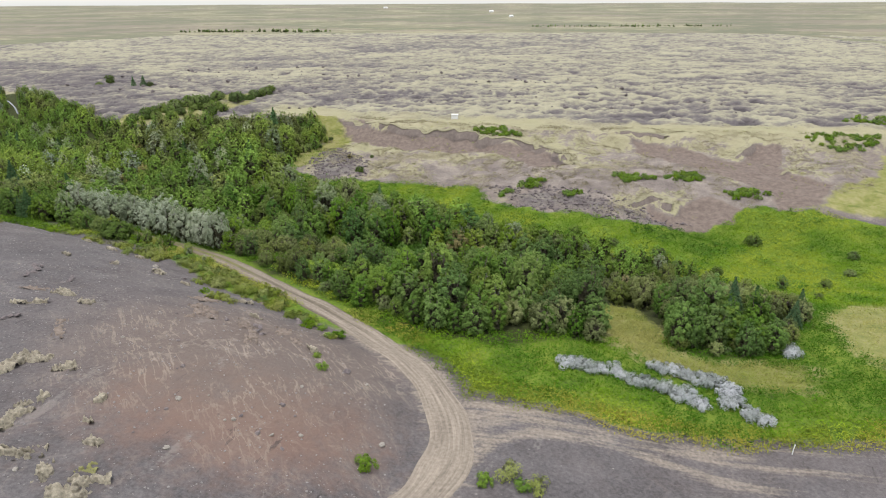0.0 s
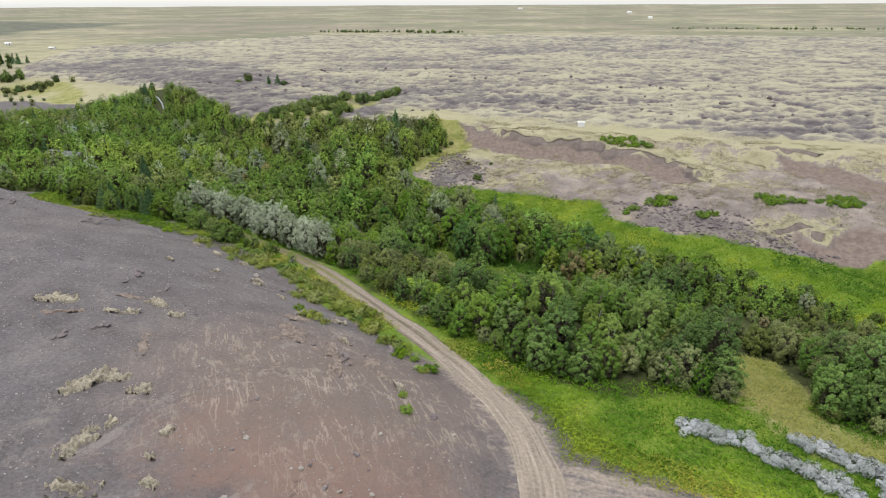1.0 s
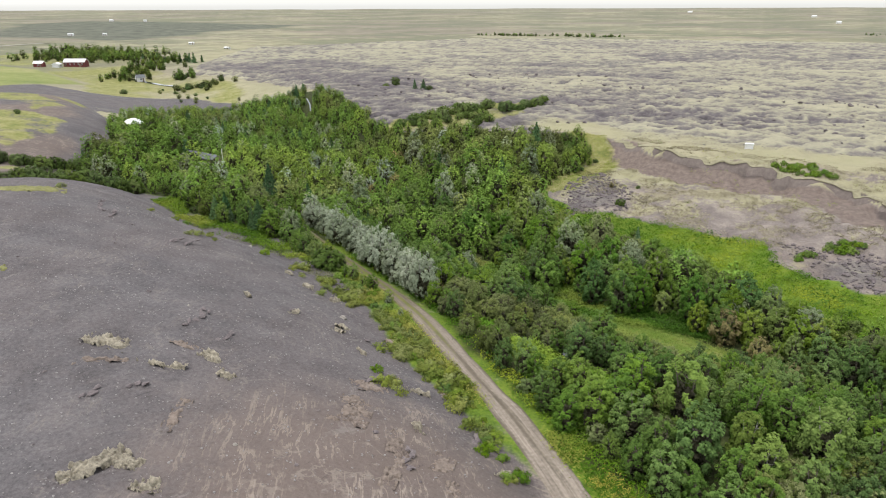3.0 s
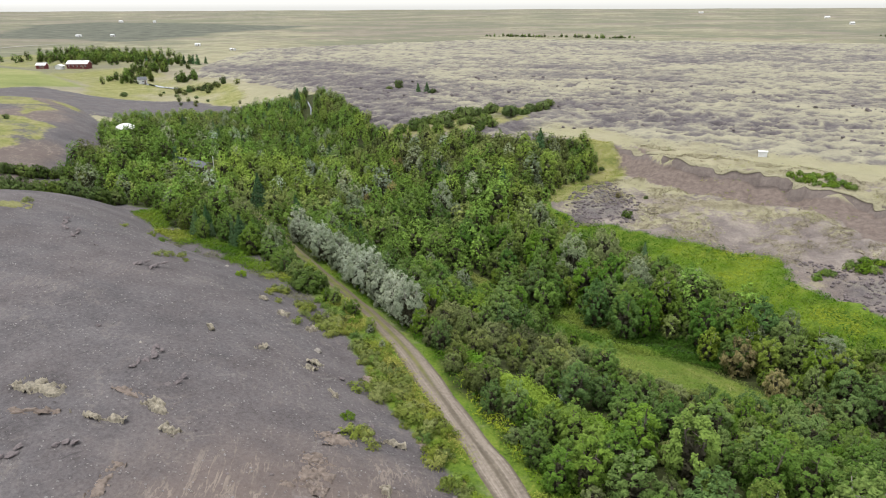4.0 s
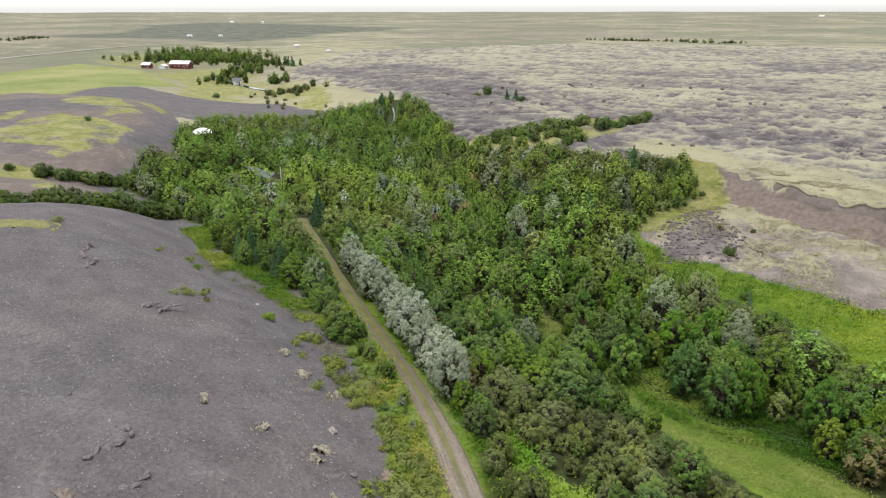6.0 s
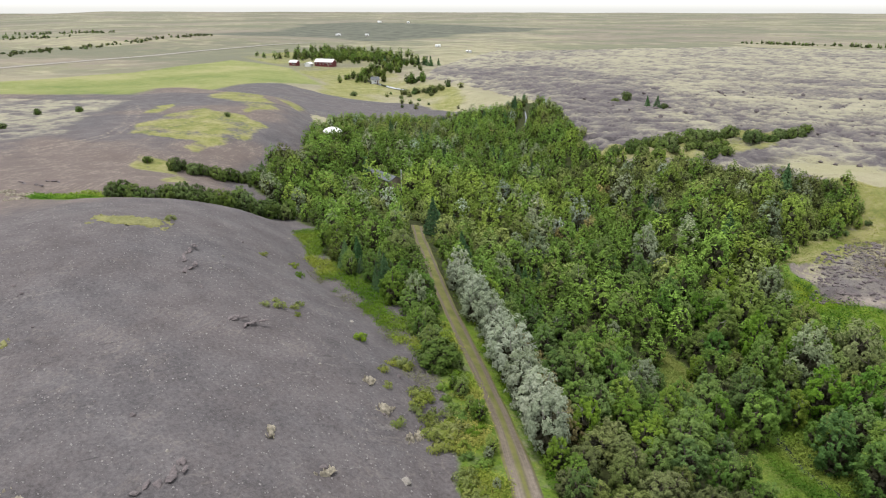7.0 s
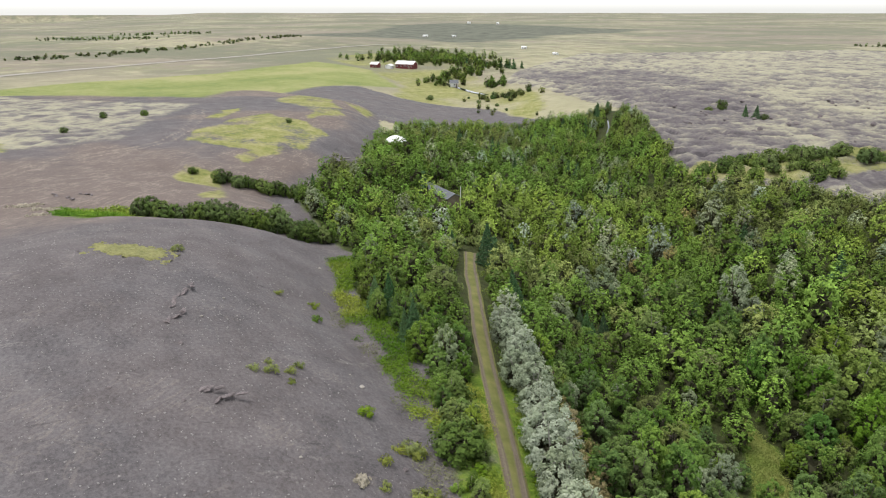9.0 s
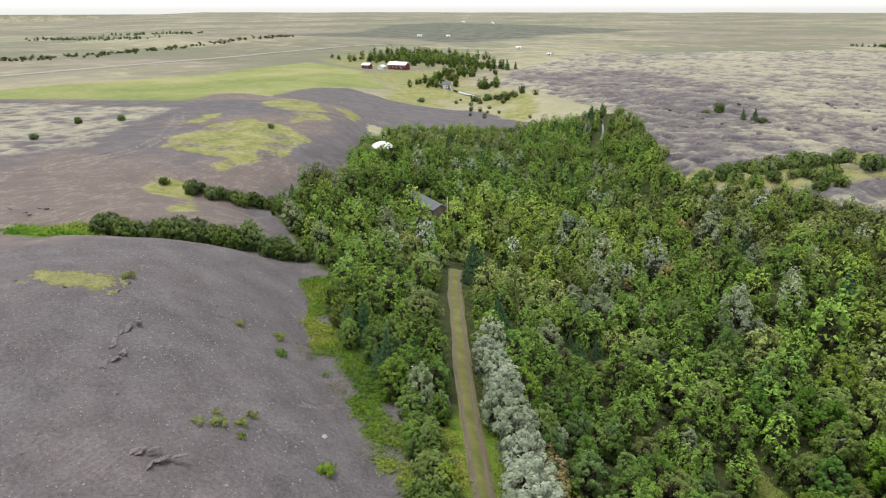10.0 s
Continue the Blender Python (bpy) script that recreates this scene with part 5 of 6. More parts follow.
NEAR_GREEN = [(75, 47), (60, 51), (37, 52.5), (25, 52), (16, 54), (8, 56), (3, 57.6), (-0.8, 63), (-5.8, 69.6), (-13, 78), (-29.5, 94.5), (-48, 111), (-62, 121.5), (-62, 126), (-40, 112), (-20, 92), (-5, 78), (10, 95), (20, 125), (-8, 152), (-36, 166), (-38, 182),
              (-33, 178), (-21, 175), (-12, 172), (9, 166), (10, 158), (22, 146), (33, 143), (50, 136), (60, 139), (65, 144), (77, 142), (89, 133), (100, 110)]
open_ground = lambda x, y: (inside(x, y, WOOD) < 1.5) & (np.max([inside(x, y, p) for p in YELLOW], axis=0) < 0.5)  # noqa: E731
tufts("lush_herbs", NEAR_GREEN, 30000, 0.15, 0.5, [(0.05, 0.122, 0.008), (0.118, 0.215, 0.012), (0.25, 0.305, 0.028)], 301, "lush bright green herbs of the damp hollow", open_ground)
tufts("tall_herbs", NEAR_GREEN, 3800, 0.26, 1.0, [(0.035, 0.085, 0.015), (0.075, 0.155, 0.02), (0.15, 0.23, 0.035)], 305, "tall darker green herbs in clumps in the damp hollow", lambda x, y: open_ground(x, y) & (fbm(x, y, 6, 307) > 0.56) & (y > 78))
DUNES = [(-36, 214), (-30, 236), (-5, 224), (25, 214), (50, 212), (75, 206), (110, 198), (112, 176), (95, 150), (66, 146), (50, 140), (30, 146), (12, 162), (-12, 174), (-30, 180)]
bare = lambda x, y: (np.where(pans(x, y)[0] > -0.5, 0.0, 1.0) * fbm(x, y, 4.5, 31)) > 0.5  # noqa: E731
tufts("dune_grass", DUNES, 12000, 0.15, 0.3, [(0.15, 0.13, 0.083), (0.24, 0.215, 0.14), (0.33, 0.298, 0.205)], 341, "pale straw tufts on the sandy slope", bare)
tufts("dune_grass", DUNES, 500, 0.2, 0.5, [(0.1, 0.14, 0.03), (0.17, 0.2, 0.05), (0.25, 0.25, 0.08)], 343, "scattered green grass tufts on the sandy slope", lambda x, y: fbm(x, y, 7, 345) > 0.6)
tufts("lush_herbs", BROOKSIDE, 1500, 0.2, 0.7, [(0.05, 0.13, 0.014), (0.11, 0.22, 0.022), (0.2, 0.29, 0.04)], 309, "bright green herbs beside the small stream")
tufts("lush_herbs", [(-30, 144), (-22, 139), (-13, 131), (4, 131), (4, 121), (-10, 120), (-20, 122), (-29, 132)], 4200, 0.17, 0.7, [(0.045, 0.1, 0.012), (0.09, 0.165, 0.02), (0.17, 0.225, 0.04)], 315, "rank green herbs along the banks of the brook", lambda x, y: (to_line(x, y, STREAM)[0] > 0.5) & (to_line(x, y, STREAM)[0] < 4.5))
tufts("lush_herbs", HEAD_GRASS, 900, 0.2, 0.5, [(0.07, 0.16, 0.016), (0.13, 0.23, 0.025), (0.21, 0.28, 0.04)], 317, "bright green herbs at the head of the gully")
STRIP = [(-4, 74), (-18, 77.5), (-27, 84), (-35, 90.5), (-46, 99.5), (-57, 106.5), (-62, 112), (-58, 113.5), (-47, 105.5), (-37.5, 97.5), (-29.5, 89.8), (-21.5, 82.3), (-13.5, 74.8), (-9.5, 70)]
tufts("verge_grass", STRIP, 17000, 0.13, 0.5, [(0.1, 0.175, 0.02), (0.19, 0.24, 0.034), (0.285, 0.285, 0.07)], 311, "yellow-green grass and herbs of the verge", lambda x, y: fbm(x, y, 5, 61) > 0.45)
FAR_VERGE = [(-3, 68), (-10.5, 75), (-20, 84.5), (-29, 93), (-38, 102), (-50, 111.5), (-64, 122), (-80, 135.5), (-92, 146), (-90, 147.5), (-78, 138), (-62, 126), (-48, 114.5), (-36, 105), (-26, 96.5), (-17, 88), (-8, 79.5), (-1, 72)]
tufts("verge_grass", FAR_VERGE, 9000, 0.14, 0.6, [(0.05, 0.11, 0.012), (0.1, 0.175, 0.02), (0.18, 0.235, 0.04)], 312, "green grass and herbs between the track and the wood", lambda x, y: fbm(x, y, 4, 64) > 0.36)
HEM_GREEN = [(-101, 122), (-90, 116), (-80, 110.5), (-68, 107.8), (-58, 105), (-57, 109), (-67, 113), (-79, 116), (-90, 120.5), (-100, 128)]
tufts("lush_herbs", HEM_GREEN, 5200, 0.15, 0.55, [(0.07, 0.14, 0.014), (0.13, 0.205, 0.022), (0.23, 0.265, 0.045)], 314, "bright green herbs between the mound and the trees", lambda x, y: fbm(x, y, 6, 68) > 0.4)
MOUND_HEM = [(-104, 120.5), (-90, 114.5), (-80, 108.5), (-68, 106), (-58, 103.5), (-48, 97.5), (-46, 99.5), (-57, 106.5), (-68, 109.5), (-80, 112), (-90, 117.5), (-102, 123)]
tufts("lichen_hem", MOUND_HEM, 2600, 0.13, 0.25, [(0.12, 0.13, 0.06), (0.22, 0.215, 0.13), (0.33, 0.31, 0.22)], 313, "pale straw and lichen along the foot of the mound", lambda x, y: fbm(x, y, 5, 66) > 0.5)
for p, s in zip([CLEARING, GLADE], (324, 325)):
    tufts("meadow_grass", p, 2600, 0.12, 0.3, [(0.08, 0.145, 0.025), (0.14, 0.2, 0.04), (0.22, 0.245, 0.07)], s, "soft yellow-green grass of the open glade")
for p, s in zip(YELLOW, (321, 322, 323, 326)):
    tufts("dry_grass", p, 2400, 0.1, 0.22, [(0.13, 0.19, 0.028), (0.2, 0.235, 0.045), (0.29, 0.28, 0.085)], s, "dry yellow-green grass of the clearing")
BORDER = [(60, 49.5), (37, 51), (25, 50.5), (16, 52.8), (8.5, 54.6), (2.6, 56.2), (-1.4, 62.2), (-6.6, 69.4), (-5, 72), (2, 64), (5.5, 60), (10, 58.4), (17, 56.2), (25, 54), (37, 54.5), (60, 53)]
tufts("border_herbs", BORDER, 3600, 0.13, 0.45, [(0.1, 0.155, 0.016), (0.18, 0.21, 0.026), (0.27, 0.255, 0.045)], 331, "yellow-green herbs along the edge of the gravel road", lambda x, y: fbm(x, y, 3, 335) > 0.38)

# ---- moss mats, ledges and stones ----
def stone_mesh(name, seed, mat, flat=0.65, sub=2):
    bm = bmesh.new()
    bmesh.ops.create_icosphere(bm, subdivisions=sub, radius=0.5)
    g = random.Random(seed)
    off = Vector((g.random() * 50, g.random() * 50, g.random() * 50))
    for v in bm.verts:
        k = 1 + 0.75 * noise.noise(v.co * 2.1 + off) + 0.3 * noise.noise(v.co * 5 + off)
        v.co = Vector((v.co.x * k * 1.15, v.co.y * k, v.co.z * k * flat))
    me = bpy.data.meshes.new(name)
    bm.to_mesh(me)
    bm.free()
    me.materials.append(mat)
    return me


STONES = [stone_mesh("stone", k, STONE if k % 3 else PALE_STONE) for k in range(6)]


def stone(x, y, size, label, group, mesh=None, name="stone", stretch=(1, 1, 1), turn=None):
    ob = new(name, mesh or STONES[int(rng.integers(6))])
    tagged(ob, label, "rock", group)
    z = ground_z(x, y)[0]
    ob.matrix_basis = pose(x, y, z + 0.1 * size * stretch[2], rng.normal(0, 8), rng.normal(0, 8), rng.random() * 360 if turn is None else turn) @ Matrix.Diagonal((size * stretch[0], size * stretch[1], size * stretch[2], 1))
    return ob


GREY = "rough grey lava stone lying on the gravel mound"
for x, y, s in [(-21, 46, 0.35), (-16, 46, 0.4), (-15.6, 46.6, 0.35), (-14, 45, 0.4), (-13, 45.2, 0.35), (-13, 49, 0.45), (-11, 46, 0.35), (-12, 44, 0.3), (-5, 48, 0.5), (-7, 56, 0.35), (-12, 52, 0.3), (-9, 57.5, 0.7), (-24, 57, 0.3), (-33, 83, 0.6), (-38, 86.5, 0.7), (-36, 83.5, 0.6), (-41, 81, 0.5)]:
    stone(x, y, s, GREY, "stones on the mound")
for _ in range(190):
    x, y = rng.uniform(-100, -4), rng.uniform(36, 118)
    if float(inside(x, y, MOUND)) > 1.5:
        stone(x, y, 0.16 + 0.3 * rng.random() ** 3, GREY, "stones on the mound")


def ledge(x, y, length, turn, label, pieces=5):
    """A broken ledge of dark lava slabs that stand out of the gravel."""
    ob = thing("rock_ledge", label, "rock", "lava ledges", (x, y, float(ground_z(x, y)[0])))
    ob.rotation_euler[2] = radians(turn)
    for k in range(pieces):
        slab = new("slab", STONES[[1, 2, 4, 5][k % 4]])
        slab.parent = ob
        u = (k / max(1, pieces - 1) - 0.5) * length
        slab.matrix_basis = pose(u + rng.normal(0, 0.1), rng.normal(0, 0.25), 0.12, rng.normal(0, 10), rng.normal(0, 10), rng.normal(0, 25)) @ Matrix.Diagonal((length / pieces * 1.5, rng.uniform(0.34, 0.62), rng.uniform(0.24, 0.42), 1))


DARK = "dark broken ledge of lava slabs on the gravel"
for x, y, n, t, c in [(-79, 91.5, 5.6, 140, 9), (-74.5, 89.3, 2.6, 124, 6), (-60.8, 87.4, 3.2, 86, 6), (-62, 86.7, 2.4, 80, 4), (-44.5, 71.6, 2.4, 105, 5), (-39.8, 69.4, 1.5, 80, 3), (-40.2, 59.2, 1.0, 70, 3), (-42.3, 56.7, 1.3, 80, 3), (-44.1, 69.4, 0.9, 100, 2), (-18.4, 62.8, 2.4, 105, 5), (-138, 95, 2.4, 0, 4), (-139.5, 98, 2.2, 20, 4), (-142, 93.5, 2, 10, 3), (-16, 71, 1.8, 120, 4), (-27, 72.5, 2.2, 60, 4), (-24.5, 74, 1.6, 100, 3)]:
    ledge(x, y, n, t, DARK, c)


CRUMB = plain("crumbly_rock", (0.1, 0.078, 0.066), (0.27, 0.22, 0.18), 2.6, bump=1.0, dist=0.2)


def moss_mat(x, y, rx, ry, turn, seed, mat, label, tall=0.3, full=0.0):
    """A lumpy cushion of moss and lichen; its ragged rim dives under the gravel."""
    g = np.random.default_rng(seed)
    k = 64
    u, v = np.meshgrid(np.linspace(-1.35, 1.35, k), np.linspace(-1.35, 1.35, k), indexing="ij")
    c, s = math.cos(radians(turn)), math.sin(radians(turn))
    px, py = u * rx, v * ry
    wx, wy = (x + c * px - s * py).ravel(), (y + s * px + c * py).ravel()
    body = np.zeros(u.shape)
    for _ in range(4):
        lx, ly, lr = g.normal(0, 0.36), g.normal(0, 0.36), g.uniform(0.35, 0.6)
        body = np.maximum(body, 1 - ((u - lx) ** 2 + (v - ly) ** 2) / lr**2)
    if full:
        body = np.maximum(body, full * (1.15 - u**2 - v**2))
    body = body.ravel() - 0.1 + 1.1 * (vnoise(wx, wy, 0.9, seed) - 0.5) + 1.0 * (vnoise(wx, wy, 0.32, seed + 1) - 0.5) + 0.8 * (vnoise(wx, wy, 0.14, seed + 3) - 0.5)
    up = tall * np.clip(body, -0.4, 0.4) * (0.45 + 1.1 * vnoise(wx, wy, 0.25, seed + 2)) - 0.03
    z0 = float(ground_z(x, y)[0])
    wz = ground_z(wx, wy) + up
    i, j = np.meshgrid(np.arange(k - 1), np.arange(k - 1), indexing="ij")
    q = np.stack([i * k + j, (i + 1) * k + j, (i + 1) * k + j + 1, i * k + j + 1], -1).reshape(-1, 4)
    me = mesh_from("moss_mat", np.column_stack([wx - x, wy - y, wz - z0]), q.ravel(), 4, mat)
    ob = new("moss_mat", me)
    ob.location = (x, y, z0)
    return tagged(ob, label, "rock" if mat == CRUMB else "moss", "crumbling outcrops" if mat == CRUMB else "moss mats")


PALEMOSS = "pale grey-yellow moss mat spread over the dark gravel"
for k, (x, y, rx, ry, t) in enumerate([(-35.3, 50.6, 1.9, 0.8, 70), (-33.6, 51.6, 1.0, 0.45, 15), (-31.0, 43.6, 0.7, 1.6, -12), (-28.4, 39.4, 1.5, 0.65, 15), (-25.6, 37.7, 0.5, 0.9, 10), (-30.6, 50.6, 0.9, 0.6, 10), (-47, 62.9, 1.9, 0.8, 5), (-24.2, 41.1, 0.6, 0.35, -20), (-30, 46.1, 0.45, 0.55, 20), (-25.7, 43.6, 0.5, 0.4, 0), (-26, 46.4, 0.3, 0.5, 0),
                                       (-22.6, 37.1, 1.1, 0.45, 15), (-23.4, 35.6, 1.2, 0.6, 0), (-38.2, 65.7, 1.4, 0.55, -10), (-35.5, 64, 0.6, 0.4, 0), (-70.7, 67.7, 1.2, 0.8, 10), (-46, 91.5, 0.9, 0.5, 130), (-42, 91, 0.7, 0.4, 120), (-50, 93.5, 0.8, 0.4, 120),
                                       (-132, 91, 2.6, 0.8, 60), (-137, 88, 2.4, 0.8, 60), (-128, 88.5, 1.6, 0.6, 60), (-20, 68, 0.8, 0.35, 130), (-12.5, 60.5, 0.7, 0.4, 120), (-36.2, 83.4, 0.7, 0.45, 30), (-42.2, 92.2, 0.8, 0.35, 130), (-40.4, 80.8, 0.35, 0.7, 10), (-23.4, 75.4, 0.9, 0.4, 30), (-12.4, 67.7, 0.8, 0.6, 20), (-31.1, 79, 0.8, 0.4, 140), (-35.7, 81.8, 0.5, 0.5, 0), (-46, 92, 1.0, 0.4, 120), (-45.6, 79.8, 0.7, 0.25, 140), (-41.3, 62.2, 1.3, 0.25, 10), (-39.4, 62.9, 0.6, 0.4, 0)]):
    moss_mat(x, y, rx * 0.88, ry * 0.88, t, 400 + k, MOSS, PALEMOSS, 0.85, 0.5)
for k, (x, y, rx, ry, t) in enumerate([(-26.4, 71.6, 1.2, 0.8, 40), (-24.8, 65.8, 1.2, 1.6, 15), (-26.0, 67.6, 0.9, 0.6, 30), (-18.6, 61.2, 0.45, 2.2, 14), (-20.1, 64.4, 0.5, 1.3, 20), (-16.3, 64.6, 0.6, 1.6, 12), (-14.2, 61.5, 0.5, 0.9, 20), (-34.8, 57.5, 0.4, 1.6, 20), (-41.5, 66, 1.3, 0.3, 0), (-45.3, 60.5, 1.6, 0.4, 35), (-31.5, 85.5, 0.9, 0.35, 130), (-22, 78, 0.8, 0.35, 130)]):
    moss_mat(x, y, rx, ry, t, 480 + k, CRUMB, "crumbling brown outcrop of weathered lava in the gravel", 0.42, 0.3)
GREENMOSS = plain("green_moss", (0.105, 0.112, 0.042), (0.25, 0.24, 0.098), 3.0, bump=1.0, dist=0.14)
moss_mat(-92.3, 91, 3.6, 1.9, 50, 450, GREENMOSS, "oval yellow-green moss mat on the gravel mound", 0.45, 2.4)
for k, (x, y, rx, ry) in enumerate([(-23.3, 38.4, 0.5, 0.4), (-68, 69, 0.7, 0.5)]):
    moss_mat(x, y, rx, ry, 0, 460 + k, GREENMOSS, "small yellow-green moss mat on the gravel mound", 0.4)


def scatter(name, polys, count, lo, hi, seed, mat, label):
    """Rubble past counting: many small rough stones in one mesh."""
    g = np.random.default_rng(seed)
    bm = bmesh.new()
    bmesh.ops.create_icosphere(bm, subdivisions=1, radius=0.5)
    base = np.array([v.co[:] for v in bm.verts])
    faces = np.array([[v.index for v in f.verts] for f in bm.faces])
    bm.free()
    vs, fs, n = [], [], 0
    for poly in polys:
        xs, ys = [p[0] for p in poly], [p[1] for p in poly]
        x, y = g.uniform(min(xs), max(xs), count * 3), g.uniform(min(ys), max(ys), count * 3)
        ok = inside(x, y, poly) > 0.3
        x, y = x[ok][:count], y[ok][:count]
        z = ground_z(x, y)
        for px, py, pz in zip(x, y, z):
            s = lo + (hi - lo) * g.random() ** 3
            v = base * (1 + g.normal(0, 0.2, (len(base), 1))) * np.array([1.1, 0.9, 0.8]) * s
            vs.append(v + (px, py, pz + 0.1 * s))
            fs.append(faces + n)
            n += len(base)
    me = mesh_from(name, np.concatenate(vs), np.concatenate(fs).ravel(), 3, mat, False)
    return tagged(new(name, me), label, "gravel", kind="stuff")


scatter("lava_rubble", [[(-38, 191), (-33, 210), (-20, 192), (-20, 180), (-33, 174)], [(8, 166), (24, 160), (42, 150), (53, 138), (40, 140), (20, 147)]], 1100, 0.15, 0.95, 501, STONE, "dark purple-grey lava rubble strewn over the slope")
scatter("loose_gravel", [[(-4, 36), (-4, 52), (-18, 74), (-46, 96), (-76, 107), (-100, 112), (-112, 90), (-95, 62), (-60, 50), (-30, 36)]], 9000, 0.05, 0.2, 511, plain("pebbles", (0.12, 0.112, 0.11), (0.3, 0.28, 0.265), 7.0), "grey loose stones scattered over dark gravel")
scatter("lava_blocks", [[(-200, 330), (-115, 250), (-95, 262), (100, 215), (130, 300), (-100, 420)]], 500, 0.5, 2.0, 521, STONE, "dark lava blocks standing out of the mossy plain")


def turf_brink(line):
    """The ragged turf edge above a wind-scooped pan: a pale sod lip over a bare brown face."""
    pts = np.array(line, float)
    step = np.concatenate([[0], np.cumsum(np.hypot(*np.diff(pts, axis=0).T))])
    s = np.arange(0, step[-1], 0.45)
    bx, by = np.interp(s, step, pts[:, 0]), np.interp(s, step, pts[:, 1])
    x = bx - 6 * (fbm(bx, by, 16, 181, 2) - 0.5) + 2.0 * (vnoise(s, s * 0, 2.6, 191) - 0.5) + 3.0 * (vnoise(s, s * 0, 7.5, 187) - 0.5)
    y = by - 9 * (fbm(bx, by, 19, 183, 2) - 0.5) + 2.0 * (vnoise(s, s * 0, 3.1, 193) - 0.5) + 3.0 * (vnoise(s, s * 0, 8.5, 189) - 0.5)
    dx, dy = np.gradient(x), np.gradient(y)
    n = np.hypot(dx, dy) + 1e-6
    nx, ny = -dy / n, dx / n
    flip = np.where(pans(x + 1.5 * nx, y + 1.5 * ny)[0] > pans(x - 1.5 * nx, y - 1.5 * ny)[0], 1.0, -1.0)
    nx, ny = nx * np.sign(flip.sum()), ny * np.sign(flip.sum())
    tall = np.clip(-0.2 + 1.4 * vnoise(s, s * 0, 7, 195), 0.05, 1.0) * np.minimum(1, np.minimum(s, s[-1] - s) / 4 + 0.02)
    tall = tall * sm(-2.5, 1.0, pans(x + 1.5 * nx, y + 1.5 * ny)[0]) + 0.03
    top = ground_z(x - nx * 1.2, y - ny * 1.2)
    ob = thing("turf_brink", "ragged pale turf edge above a bare brown hollow", "bank", "turf edges of the slope", (float(x[0]), float(y[0]), float(top[0])))
    base = np.array([x[0], y[0], top[0]])

    def sheet(name, rows, mat):
        k = len(s)
        v = np.concatenate([np.column_stack([x + nx * a, y + ny * a, z]) for a, z in rows]) - base
        q = np.array([(r * k + i, r * k + i + 1, (r + 1) * k + i + 1, (r + 1) * k + i) for r in range(len(rows) - 1) for i in range(k - 1)])
        part_mesh(name, mesh_from(name, v, q.ravel(), 4, mat), ob)

    rough = 0.12 * (vnoise(s, s * 0, 0.9, 197) - 0.5)
    sheet("sod", [(-2.4, ground_z(x - 2.4 * nx, y - 2.4 * ny) - 0.15), (-1.0, top + 0.1 + rough), (0.1, top + 0.08 * tall + rough), (0.16, top - 0.1 * tall), (0.13, top - 0.22 * tall)], SOD)
    sheet("face", [(0.12, top - 0.2 * tall), (0.1, top - 0.55 * tall), (0.45, top - 1.0 * tall), (1.3, np.minimum(top - 1.5 * tall, ground_z(x + 1.3 * nx, y + 1.3 * ny) - 0.1))], FACE)


SOD = plain("straw_sod", (0.14, 0.13, 0.08), (0.3, 0.278, 0.182), 1.2, bump=0.8, dist=0.12)
FACE = plain("bare_soil", (0.095, 0.077, 0.068), (0.175, 0.146, 0.128), 1.2, bump=0.6, dist=0.1)
for line in LIPS:
    turf_brink(line)

# ---- buildings and small built things ----
def bm_part(name, bm, mat, parent, label=""):
    me = bpy.data.meshes.new(name)
    bmesh.ops.recalc_face_normals(bm, faces=bm.faces)
    bm.to_mesh(me)
    bm.free()
    me.materials.append(mat)
    ob = new(name, me)
    ob.parent = parent
    if label:
        tagged(ob, label)
    return ob


def box(sx, sy, sz, at=(0, 0, 0), bevel=0.02):
    bm = bmesh.new()
    bmesh.ops.create_cube(bm, size=1, matrix=Matrix.Translation(at) @ Matrix.Diagonal((sx, sy, sz, 1)))
    if bevel:
        bmesh.ops.bevel(bm, geom=list(bm.edges), offset=bevel, segments=1, affect="EDGES")
    return bm


def gable(length, width, eave, rise, over=0.35, thick=0.14):
    """A saddle roof with thickness over walls of that length and width."""
    bm = bmesh.new()
    half, l2 = width / 2 + over, length / 2 + over
    drop = rise * over / (width / 2)
    prof = [(-half, eave - drop), (0, eave + rise), (half, eave - drop), (half, eave - drop + thick), (0, eave + rise + thick * 1.2), (-half, eave - drop + thick)]
    rings = [[bm.verts.new((x, y, z)) for y, z in prof] for x in (-l2, l2)]
    for k in range(6):
        bm.faces.new((rings[0][k], rings[0][(k + 1) % 6], rings[1][(k + 1) % 6], rings[1][k]))
    for r in rings:
        bm.faces.new((r[0], r[1], r[4], r[5]))
        bm.faces.new((r[1], r[2], r[3], r[4]))
    return bm


def walls(length, width, eave, rise):
    bm = bmesh.new()
    prof = [(-width / 2, -0.6), (width / 2, -0.6), (width / 2, eave), (0, eave + rise), (-width / 2, eave)]
    rings = [[bm.verts.new((x, y, z)) for y, z in prof] for x in (-length / 2, length / 2)]
    for k in range(5):
        bm.faces.new((rings[0][k], rings[0][(k + 1) % 5], rings[1][(k + 1) % 5], rings[1][k]))
    for r in rings:
        bm.faces.new(r)
    return bm


